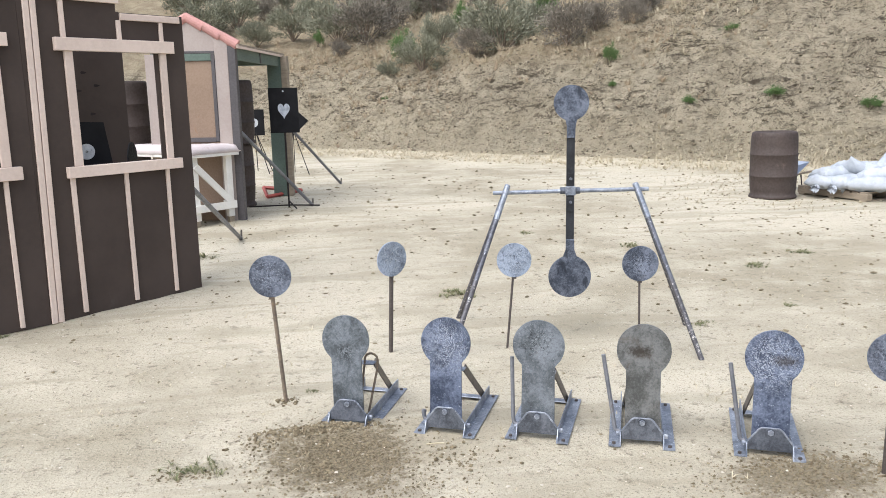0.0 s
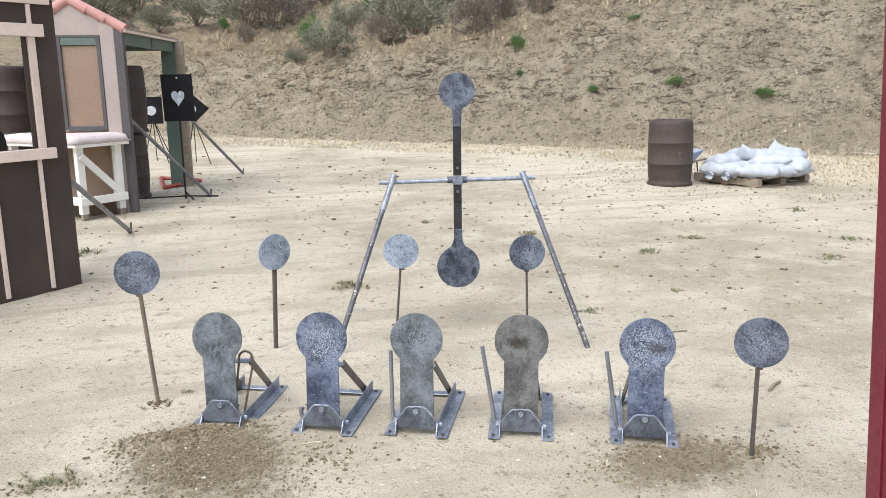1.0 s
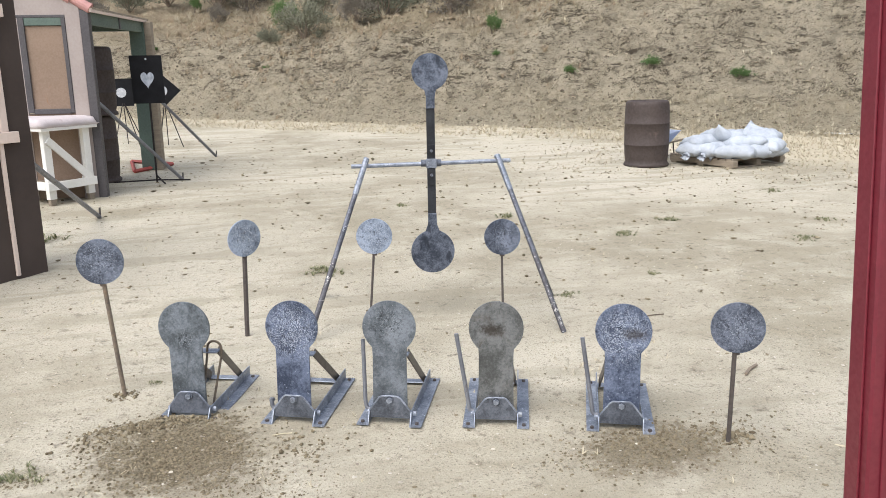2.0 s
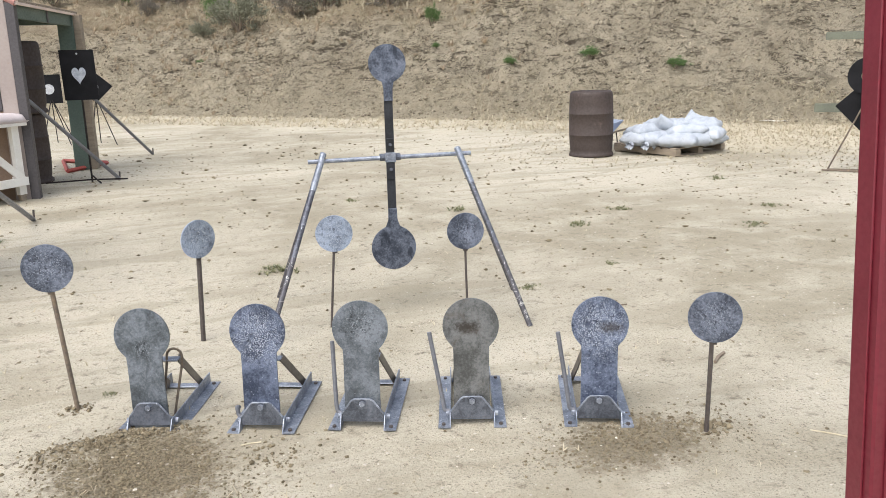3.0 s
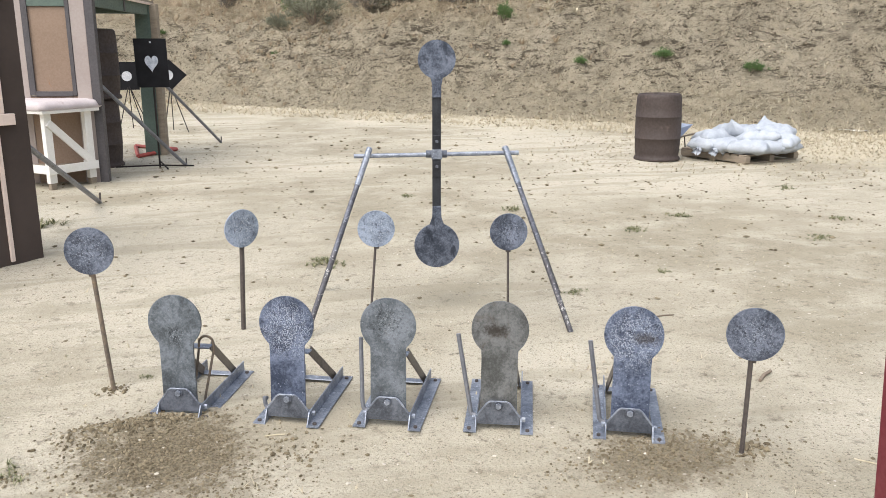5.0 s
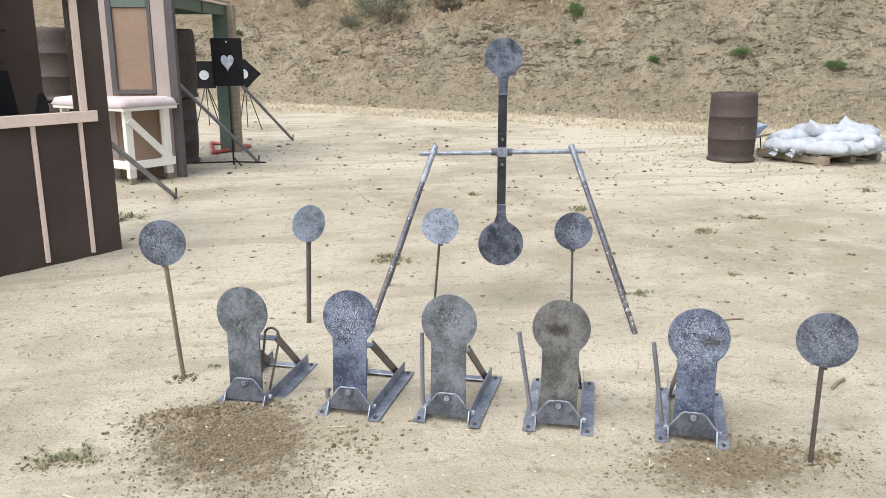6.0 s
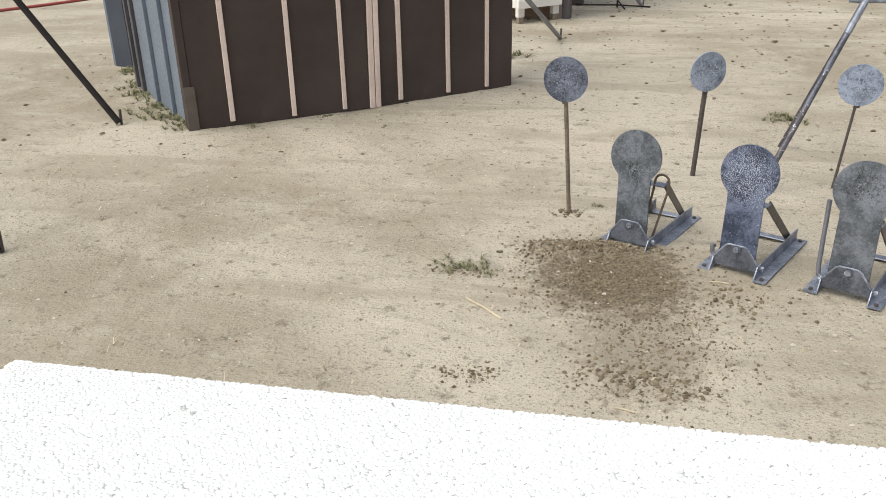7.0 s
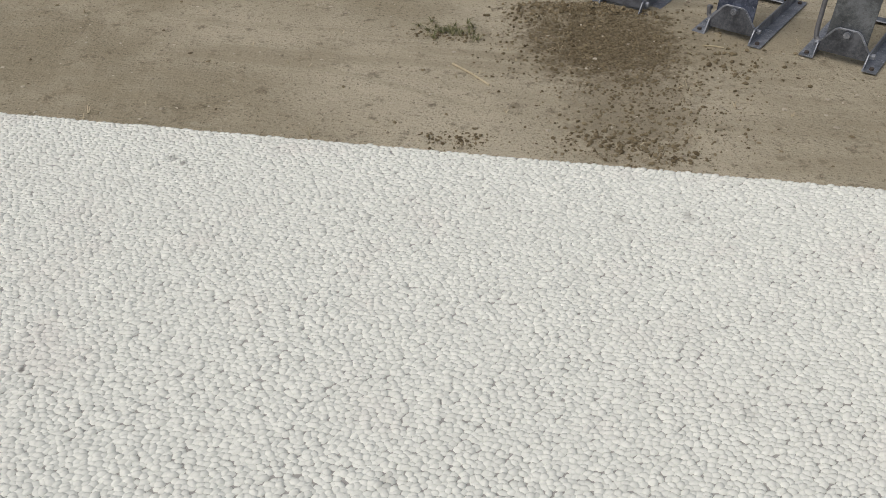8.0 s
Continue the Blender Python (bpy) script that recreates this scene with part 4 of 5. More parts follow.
panel("facade_panel", FC, FA, 1.235, (0.292, 1.045, 1.093, 1.855), 2.24, None, [
    ("header", 0.205, 1.145, -0.042, 1.855, 1.940), ("sill", 0.204, 1.148, -0.045, 1.005, 1.091),
    ("jamb", 0.240, 0.305, -0.022, 1.0915, 1.8545), ("jamb", 1.030, 1.092, -0.022, 1.0915, 1.8545),
    ("batten", 0.226, 0.260, -0.02, 0.04, 1.004), ("batten", 0.656, 0.688, -0.02, 0.02, 1.004), ("batten", 1.030, 1.060, -0.02, 0.02, 1.004),
    ("batten", 0.30, 0.332, -0.02, 1.941, 2.17), ("batten", 0.95, 0.982, -0.02, 1.941, 2.17), ("cap", 0.04, 1.19, -0.026, 2.172, 2.236)],
    "brown-painted plywood shop front with beige trim, beside the other half")
corner = thing("corner_post", "brown-painted wooden corner post of the shop front", "post", at=along(*FC, *FA))
part("post", frame_box(None, -0.052, -0.002, -0.006, 0.10, 0.0, 2.24), BROWN, corner)
part("strip", frame_box(None, -0.052, 0.02, -0.0125, -0.0065, 0.0, 0.30, 0.001), WORN, corner, "split bare wooden strip")
side = thing("boarded_wall", "slate-blue boarded side wall with dark battens and a pale sill", "facade", at=along(FC[0] - 0.042, FC[1] + 0.03, FC[0] - 1.19, FC[1] + 1.15))
part("boards", holed(bmesh.new(), 1.56, 0.0, 2.2, (0.25, 1.30, 1.10, 1.85), -0.02, -0.006), SLATE, side)
part("sill", frame_box(None, 0.06, 1.45, 0.0, 0.05, 1.02, 1.098), BEIGE, side)
part("header", frame_box(None, 0.06, 1.45, 0.0, 0.04, 1.85, 1.93), BEIGE, side)
for x in (0.18, 1.30):
    part("jamb", frame_box(None, x, x + 0.07, 0.0, 0.03, 1.099, 1.849), WHITE, side)
for x in (0.42, 0.86, 1.30, 1.50):
    part("batten", frame_box(None, x, x + 0.045, -0.0055, 0.022, 0.02, 1.019), SLATE if x < 1.2 else PLUM, side)
post = thing("navy_post", "wide navy-blue boxed wooden post", "post", at=along(-4.52, 7.02, -4.30, 6.98))
part("shaft", frame_box(None, 0.0, 0.20, 0.0, 0.20, 0.0, 2.3), NAVY, post)
part("edge_board", frame_box(None, -0.034, -0.001, 0.01, 0.19, 0.0, 2.3), SLATE, post)
# the back wall behind the windows, with the far side of the box
back = thing("back_wall", "brown-painted plywood back wall scarred by bullets", "wall", at=along(-1.32 - 2.3 * 0.735, 7.25 - 2.3 * 0.678, -1.32, 7.25))
part("plywood", frame_box(None, 0.0, 2.3, 0.0, 0.016, 0.0, 2.2), BROWN, back)
for i, (x, z) in enumerate(((1.55, 1.78), (1.42, 1.60), (1.42, 1.50), (1.62, 1.50), (1.90, 1.58), (1.46, 1.30), (1.80, 1.28), (1.85, 1.15), (2.05, 1.62), (2.0, 1.40), (1.95, 1.72))):
    part("scar", slab(bmesh.new(), [(x + 0.022 * (1.3 - 0.3 * (k % 2)) * math.cos(k * 1.047), z + 0.011 * (1.2 - 0.4 * (k % 2)) * math.sin(k * 1.047)) for k in range(6)], -0.0035, -0.0005), DARKROD, back)
for x in (0.6, 1.4):
    part("stud", frame_box(None, x, x + 0.04, 0.0165, 0.10, 0.0, 2.2), RAWWOOD, back)


def plate_thing(name, outline, mat, label, at, thick=0.01, extra=()):
    top = thing(name, label, "steel target", at=at)
    part("plate", slab(bmesh.new(), outline, 0, thick, 0.001), mat, top)
    for nm, o, m2, lab in extra:
        part(nm, slab(bmesh.new(), o, -0.005, -0.0004, 0.0005), m2, top, lab)
    return top


def legs_to(top, apex, feet, r, mat, name="leg"):
    for f in feet:
        part(name, rod(bmesh.new(), apex, f, r, 6), mat, top)


FU, FN = Vector((0.715, 0.699, 0)), Vector((-0.699, 0.715, 0))
def behind(u, n):
    p = Vector((*FA, 0)) + FU * u + FN * n
    return p.x, p.y


x, y = behind(0.565, 0.30)
t1 = plate_thing("window_target", [(-0.24, 0.82), (0.20, 0.82), (0.13, 1.345), (-0.20, 1.36)], BLACK, "black steel plate with a white disc behind the shop window", pose(x, y, 0, 0, 0, 30), 0.01,
                 [("bullseye", circle(-0.010, 1.135, 0.058, 28), WHITEHIT, "pale grey disc"), ("bolt", circle(-0.010, 1.135, 0.01, 10), RODSTEEL, "")])
legs_to(t1, (0, 0.02, 0.95), [(-0.2, 0.02, 0), (0.2, 0.02, 0), (0, 0.25, 0)], 0.01, DARKROD)
x, y = behind(0.93, 0.30)
t2 = plate_thing("window_target", circle(0, 1.06, 0.125, 32), BLACK, "black round steel plate turned edgeways behind the shop window", pose(x, y, 0, 0, 0, 86))
legs_to(t2, (0, 0.02, 0.98), [(-0.2, 0.02, 0), (0.2, 0.02, 0), (0, 0.25, 0)], 0.01, DARKROD)


def brace(a, b, r, mat, label):
    top = thing("brace_pipe", label, "brace", "props that hold up the fronts", Matrix.Translation(a))
    d = Vector(b) - Vector(a)
    part("pipe", rod(bmesh.new(), (0, 0, 0.0), d, r, 10), mat, top)
    part("stake", rod(bmesh.new(), (0.0, 0.02, -0.1), (0.01, 0.02, 0.09), 0.010, 6), RODSTEEL, top)


brace((-0.64, 9.04, 0.012), (-0.815, 6.93, 0.80), 0.022, PIPE, "grey steel prop pipe staked into the dirt")
brace((0.14, 11.555, 0.012), (-0.70, 10.54, 1.10), 0.022, PIPE, "grey steel prop pipe staked into the dirt")
brace((0.64, 14.26, 0.012), (-0.16, 13.05, 1.05), 0.022, PIPE, "grey steel prop pipe staked into the dirt")
brace((-3.25, 5.18, 0.012), (-4.20, 4.93, 1.60), 0.022, DARKROD, "black steel prop pipe staked into the dirt")
brace((-2.47, 3.11, 0.012), (-3.42, 2.86, 1.6), 0.022, DARKROD, "black steel prop pipe staked into the dirt")


# ---- the small adobe shed ----
SH = along(-0.72, 10.45, -0.72 - 0.984, 10.45 + 0.177)         # x to the shooter's left along the front
shed = thing("adobe_shed", "pink shed front with clay-tile gable and green open side frame", "shed", at=SH)
# in this frame y points towards the shooter
part("corner_post", frame_box(None, -0.035, 0.058, -0.09, 0.012, 0.0, 2.11), PLUM, shed)
part("pilaster", frame_box(None, 0.0595, 0.218, -0.03, 0.006, 0.0, 2.20), PINK, shed)
part("pilaster", frame_box(None, 0.7255, 1.065, -0.03, 0.006, 0.0, 2.029), PINK, shed)
part("lower_wall", frame_box(None, 0.2195, 0.725, -0.03, -0.004, 0.0, 0.974), TAN, shed)
part("window_board", frame_box(None, 0.245, 0.70, -0.028, -0.012, 0.986, 1.945), TAN, shed, "tan board filling the window")
for x0, x1 in ((0.2195, 0.262), (0.66, 0.725)):
    part("window_jamb", frame_box(None, x0, x1, -0.0115, 0.016, 0.986, 2.03), PLUM, shed)
part("window_sill", frame_box(None, 0.2625, 0.6595, -0.0115, 0.018, 0.975, 1.03), PLUM, shed)
part("window_head", frame_box(None, 0.2625, 0.6595, -0.0115, 0.008, 1.946, 2.030), MOSS, shed)
part("gable", slab(bmesh.new(), [(0.2195, 2.032), (0.8505, 2.032), (0.8505, 2.25), (0.533, 2.43), (0.2195, 2.25)], -0.03, -0.004), PINK, shed)
part("gable_head", frame_box(None, 0.2195, 0.8505, -0.0035, 0.010, 2.031, 2.06), PLUM, shed)
part("roof", frame_box(None, -0.075, 1.13, -2.66, -0.031, 2.112, 2.142), RAWWOOD, shed, "thin flat roof boards")
for s in (0, 1):                                               # clay tiles along the two rakes of the false front
    x0, x1 = (-0.06, 0.533) if s == 0 else (1.126, 0.533)
    for k in range(3):
        u0, u1 = k / 3.0, (k + 1) / 3.0 + 0.03
        a = Vector((x0 + (x1 - x0) * u0, -0.02, 2.120 + 0.325 * u0))
        b = Vector((x0 + (x1 - x0) * u1, -0.02, 2.132 + 0.325 * u1))
        part("roof_tile", rod(bmesh.new(), a, b, 0.062, 14, 0.052), TILE, shed)
for x0, post_x in ((-0.03, -0.03), (0.98, 0.98)):
    part("side_beam", frame_box(None, x0, x0 + 0.05, -2.45, -0.091, 1.95, 2.10), MOSS, shed)
    part("side_trim", frame_box(None, x0 - 0.012, x0 - 0.0005, -1.3, -1.25, 1.95, 2.10), PLUM, shed)
part("eave_board", frame_box(None, -0.075, -0.05, -2.6, 0.02, 2.085, 2.13), BEIGE, shed)
part("back_post", frame_box(None, -0.05, 0.15, -2.62, -2.451, 0.0, 2.10), MOSS, shed)
part("back_post_face", frame_box(None, -0.14, -0.051, -2.64, -2.47, 0.0, 2.10), RAWWOOD, shed)
part("back_post", frame_box(None, 0.96, 1.10, -2.62, -2.451, 0.0, 2.10), MOSS, shed)
part("back_beam", frame_box(None, 0.151, 0.959, -2.60, -2.46, 1.97, 2.10), MOSS, shed)

# the side table with its padded mat
TB = along(-1.225, 9.97, -0.805, 10.40)
tab = thing("side_table", "white-painted wooden table with a worn pink mat on top", "table", at=TB)
LT, WT = 1.25, 0.60
for x in (0.0, WT - 0.09):
    for y in (0.0, LT - 0.09):
        leg = part("leg", frame_box(None, x, x + 0.09, y, y + 0.06, 0.07, 0.82), WHITE, tab)
        part("foot", frame_box(None, x + 0.01, x + 0.08, y + 0.005, y + 0.055, 0.0, 0.0695), RAWWOOD, leg, "bare wooden foot")
for y in (-0.028, LT - 0.03):
    part("lower_rail", frame_box(None, -0.02, WT + 0.02, y, y + 0.027, 0.17, 0.26), WHITE, tab)
bm = bmesh.new()
box(bm, -0.04, 0.04, -0.012, 0.012, -0.36, 0.36, 0.003, pose(WT / 2, -0.014, 0.48, 0, -47, 0))
part("diagonal", bm, WHITE, tab)
for x in (0.0, WT - 0.03):
    part("side_rail", frame_box(None, x, x + 0.03, 0.0605, LT - 0.0905, 0.17, 0.26), WHITE, tab)
part("shelf", frame_box(None, 0.031, WT - 0.031, 0.0, LT - 0.031, 0.20, 0.22), RAWWOOD, tab)
part("back_board", frame_box(None, 0.03, WT - 0.03, LT * 0.55, LT * 0.55 + 0.02, 0.23, 0.82), TAN, tab)
part("tabletop", frame_box(None, -0.06, WT + 0.06, -0.07, LT, 0.8205, 0.855), WHITE, tab)
bm = bmesh.new()
nx, ny = 18, 28                                                # a thick pad: round edges, a sagging rim, soft lumps
grid_v = {}
for side in (1, -1):
    for i in range(nx + 1):
        for j in range(ny + 1):
            u, v = -1 + 2 * i / nx, -1 + 2 * j / ny
            rim = max(abs(u), abs(v))
            if side < 0 and rim == 1:
                grid_v[side, i, j] = grid_v[1, i, j]
                continue
            fat = (1 - rim ** 16) ** 0.5
            lump = 0.007 * noise.noise((u * 2.4, v * 4.5, side)) + 0.004 * noise.noise((u * 8, v * 14, side))
            droop = 0.020 * rim ** 12 * (1 + noise.noise((u * 3, v * 6, 9)))
            grid_v[side, i, j] = bm.verts.new((WT / 2 + u * (WT / 2 + 0.085), LT / 2 - 0.035 + v * (LT / 2 + 0.055), 0.894 + side * fat * 0.062 + lump * fat - droop))
for side in (1, -1):
    for i in range(nx):
        for j in range(ny):
            q = [grid_v[side, a, b] for a, b in ((i, j), (i + 1, j), (i + 1, j + 1), (i, j + 1))]
            bm.faces.new(q if side > 0 else q[::-1])
part("mat", bm, RUG, tab, "worn pink padded mat", smooth=True)


# ---- drums ----
def drum_mesh():
    bm = bmesh.new()
    prof = [(0.0, 0.02), (0.25, 0.02), (0.262, 0.0), (0.292, 0.0), (0.297, 0.018), (0.288, 0.040), (0.272, 0.058), (0.280, 0.10), (0.286, 0.18), (0.290, 0.285), (0.297, 0.293), (0.297, 0.301), (0.291, 0.309), (0.293, 0.45), (0.291, 0.571), (0.298, 0.579), (0.298, 0.587), (0.290, 0.595),
            (0.287, 0.72), (0.282, 0.82), (0.277, 0.855), (0.266, 0.876), (0.250, 0.884), (0.240, 0.880), (0.235, 0.868), (0.0, 0.866)]
    prof = [(r * 1.06, z * 1.025) for r, z in prof]
    n = 44
    rings = [[bm.verts.new((r * math.cos(2 * math.pi * k / n), r * math.sin(2 * math.pi * k / n), z)) for k in range(n)] if r else [bm.verts.new((0, 0, z))] for r, z in prof]
    for a, b in zip(rings, rings[1:]):
        for k in range(n):
            if len(a) == 1:
                bm.faces.new((a[0], b[(k + 1) % n], b[k]))
            elif len(b) == 1:
                bm.faces.new((a[k], a[(k + 1) % n], b[0]))
            else:
                bm.faces.new((a[k], a[(k + 1) % n], b[(k + 1) % n], b[k]))
    for v in bm.verts:                                          # small dents
        d = 0.004 * noise.noise((v.co.x * 4, v.co.y * 4, v.co.z * 3))
        if 0.06 < v.co.z < 0.88:
            v.co.x *= 1 + d * 2
            v.co.y *= 1 + d * 2
    return link_mesh("drum", bm, DRUM, True)


DRUM_MESH = drum_mesh()
bung = rod(bmesh.new(), (0.17, 0.05, 0.887), (0.17, 0.05, 0.902), 0.032, 12)
BUNG = link_mesh("bung", bung, RODSTEEL)
def drum(x, y, z, turn, label, tilt=0.0, tall=1.0):
    top = thing("steel_drum", label, "drum", "brown drums", pose(x, y, z, tilt, 0, turn) @ Matrix.Diagonal((1, 1, tall, 1)))
    new("body", DRUM_MESH).parent = top
    new("bung", BUNG).parent = top
drum(6.45, 10.51, 0.005, 60, "brown-painted ribbed steel drum standing on the dirt", -0.8)
for x, y, a in ((-0.95, 11.90, 30), (-2.25, 11.45, 100)):
    drum(x, y, 0.0, a, "brown-painted scuffed drum, lower one of a stack", 0.0, 0.96)
    drum(x + 0.04, y - 0.01, 0.870, a + 140, "brown-painted scuffed drum stacked on another", 0.0, 0.96)


# ---- far targets ----
heart = [(0.082 * math.sin(t) ** 3, 0.0062 * (13 * math.cos(t) - 5 * math.cos(2 * t) - 2 * math.cos(3 * t) - math.cos(4 * t))) for t in np.linspace(0, 2 * math.pi, 40, endpoint=False)]
ht = plate_thing("heart_target", [(-0.19, 1.02), (0.20, 1.02), (0.19, 1.62), (-0.20, 1.62)], BLACK, "black steel plate with a pale heart on a pole stand", pose(-0.18, 11.50, 0, 0, 0, -3), 0.01,
                 [("heart", [(x * 0.98, z * 1.15 + 1.325) for x, z in heart], HITGREY, "pale grey scuffed heart shape"), ("bolt", circle(0, 1.575, 0.012, 10), BRIGHT, "")])
part("pole", rod(bmesh.new(), (0, 0.022, 0.0), (0, 0.022, 1.2), 0.012, 8), DARKROD, ht)
for f in ((0.12, -0.22, 0.012), (0.42, 0.03, 0.012), (-0.55, 0.10, 0.012)):
    part("foot_bar", rod(bmesh.new(), (0, 0.022, 0.09 if abs(f[0]) < 0.2 else 0.03), f, 0.010, 6), DARKROD, ht)
sq = plate_thing("square_target", [(-0.19, 0.75), (0.19, 0.75), (0.19, 1.26), (-0.19, 1.26)], BLACK, "black steel plate with a white disc on a rod tripod", pose(-0.92, 16.9, 0, 0, 0, 2), 0.01,
                 [("bullseye", circle(-0.02, 1.0, 0.09, 24), WHITEHIT, "white disc")])
legs_to(sq, (0, 0.02, 0.85), [(-0.22, -0.2, 0), (0.24, -0.25, 0), (0.0, 0.45, 0), (0.3, 0.3, 0)], 0.009, DARKROD)
di = plate_thing("diamond_target", [(0, 0.75), (0.30, 1.03), (0, 1.31), (-0.30, 1.03)], BLACK, "black diamond steel plate with a white disc on a rod tripod", pose(-0.16, 16.4, 0, 0, 0, 5), 0.01,
                 [("bullseye", circle(-0.03, 1.03, 0.09, 24), WHITEHIT, "white disc")])
legs_to(di, (0, 0.02, 0.85), [(-0.16, 0.0, 0), (0.25, -0.2, 0), (0.02, 0.4, 0)], 0.009, DARKROD)
red = thing("red_iron_base", "red-painted angle-iron base lying on the ground", "target base", at=pose(-0.02, 13.3, 0.0))
for a, b in (((0, 0, 0.03), (-0.63, 0.6, 0.03)), ((0, 0, 0.03), (-0.5, -0.73, 0.03)), ((-0.63, 0.6, 0.03), (-0.5, -0.73, 0.03))):
    part("bar", rod(bmesh.new(), a, b, 0.028, 4), REDIRON, red)

# the cluster by the right-hand bank
ring = bmesh.new()
no, ni = circle(0, 0, 0.21, 36), circle(0.02, 0, 0.085, 36)
va = [[ring.verts.new((x, yy, z)) for x, z in o] for yy in (0, 0.01) for o in (no, ni)]
for k in range(36):
    j = (k + 1) % 36
    ring.faces.new((va[0][k], va[0][j], va[1][j], va[1][k])), ring.faces.new((va[2][k], va[3][k], va[3][j], va[2][j]))
    ring.faces.new((va[0][k], va[2][k], va[2][j], va[0][j])), ring.faces.new((va[1][k], va[1][j], va[3][j], va[3][k]))
cl = thing("ring_target", "black ring and diamond steel targets on a rusty rod tripod", "steel target", at=pose(8.32, 7.55, 0, 0, 0, -44))
part("ring_plate", ring, BLACK, cl, "black ring plate with an open middle", pose(-0.02, 0.02, 1.11))
part("diamond_plate", slab(bmesh.new(), [(-0.05, 0.48), (0.22, 0.76), (-0.05, 1.04), (-0.33, 0.76)], 0.04, 0.05), BLACK, cl)
part("flap_plate", slab(bmesh.new(), [(-0.02, 0.54), (0.20, 0.54), (0.20, 0.86), (-0.02, 0.86)], -0.06, -0.05, 0.001), WHITEHIT, cl, "white rectangular plate")
part("clamp", frame_box(None, -0.06, 0.24, -0.05, 0.0, 0.84, 0.93), PIPE, cl)
part("bolt", rod(bmesh.new(), (0.0, -0.02, 1.255), (0.0, 0.02, 1.255), 0.02, 8), BRIGHT, cl)
legs_to(cl, (0.0, 0.0, 0.86), [(-0.36, 0.02, 0), (0.16, -0.24, 0), (0.06, 0.18, 0), (0.36, 0.1, 0)], 0.010, RUSTROD)
part("foot_bar", rod(bmesh.new(), (-0.42, -0.02, 0.012), (0.3, -0.14, 0.012), 0.010, 6), RUSTROD, cl)
part("foot_bar", rod(bmesh.new(), (-0.34, 0.05, 0.012), (0.36, 0.1, 0.012), 0.010, 6), RUSTROD, cl)
tp = thing("board_post", "grey post with two green cross boards near the bank", "post", at=pose(9.08, 8.21, 0, 0, 0, -44))
part("post", frame_box(None, -0.035, 0.035, 0.0, 0.05, 0.0, 2.6), POSTGREY, tp)
part("cross_board", frame_box(None, -0.55, 0.55, -0.03, -0.001, 1.525, 1.62), WEATHERED, tp)
part("cross_board", frame_box(None, -0.62, 0.2, -0.03, -0.001, 0.62, 0.73), WEATHERED, tp)

# ---- sandbags on a pallet ----
PAL = along(7.295, 9.685, 8.419, 10.003)
pal = thing("pallet", "weathered grey wooden pallet on the dirt", "pallet", at=PAL)
for k in range(9):
    part("deck_slat", frame_box(None, 0.0, 1.12, 0.02 + k * 0.125, 0.115 + k * 0.125, 0.105, 0.125), RAWWOOD, pal)
for x in (0.0, 0.5, 1.02):
    part("stringer", frame_box(None, x, x + 0.10, 0.0, 1.12, 0.02, 0.1045), RAWWOOD, pal)
for k in range(3):
    part("base_slat", frame_box(None, 0.0, 1.12, 0.02 + k * 0.49, 0.115 + k * 0.49, 0.0, 0.0195), RAWWOOD, pal)


def sandbag_mesh(seed, ear=0.0, mouth=True):
    """A filled sack: a sagging pillow with flat seamed ends. ear: how far an empty corner sticks up; mouth: a tied, ruffled end."""
    bm, n, m = bmesh.new(), 30, 20
    rows = {}
    for side in (1, -1):
        for i in range(n + 1):
            for k in range(m + 1):
                u, v = -1 + 2 * i / n, -1 + 2 * k / m
                edge = abs(u) == 1 or abs(v) == 1
                if side < 0 and edge:
                    rows[side, i, k] = rows[1, i, k]
                    continue
                fat = ((1 - abs(u) ** 3.6) * (1 - abs(v) ** 3.0)) ** 0.5
                wr = 0.10 * noise.noise((u * 2.2 + seed * 7, v * 2.0, side)) + 0.05 * noise.noise((u * 7 + seed * 3, v * 6, side * 2))
                fold = 0.012 * noise.noise((u * 3.0 + seed, v * 13.0, side)) * abs(u) + 0.005 * noise.noise((u * 9, v * 5 + seed, side))
                z = side * fat * (0.112 if side > 0 else 0.080) * (1 + 1.5 * wr) + fold + 0.025 * noise.noise((u * 3, v * 3, seed))
                pull = ((1 - u) / 2) ** 3.5 * ((1 + v) / 2) ** 3 * ear
                rows[side, i, k] = bm.verts.new((0.275 * u * (1 - 0.06 * v * v) + pull * 0.35, 0.20 * v * (1 - 0.10 * (1 - u * u)) + 0.012 * wr - pull * 0.2, z + pull))
    for side in (1, -1):
        for i in range(n):
            for k in range(m):
                q = [rows[side, i, k], rows[side, i + 1, k], rows[side, i + 1, k + 1], rows[side, i, k + 1]]
                bm.faces.new(q if side > 0 else q[::-1])
    if mouth:                                                  # the tied neck opens into ruffles
        rings = []
        for x, r, crimp in ((0.225, 0.060, 0.0), (0.262, 0.022, 0.1), (0.285, 0.040, 0.25), (0.308, 0.056, 0.40), (0.325, 0.062, 0.50)):
            rings.append([bm.verts.new((x + 0.03 * crimp * math.sin(k * 2.3 + seed), r * (1 + crimp * math.sin(k * 2.0 + seed)) * math.cos(k * math.pi / 9), r * 0.7 * (1 + crimp * math.sin(k * 2.6)) * math.sin(k * math.pi / 9) - (x - 0.225) * 0.7)) for k in range(18)])
        for a, b in zip(rings, rings[1:]):
            for k in range(18):
                bm.faces.new((a[k], a[(k + 1) % 18], b[(k + 1) % 18], b[k]))
    return link_mesh("sandbag", bm, BAG, True)


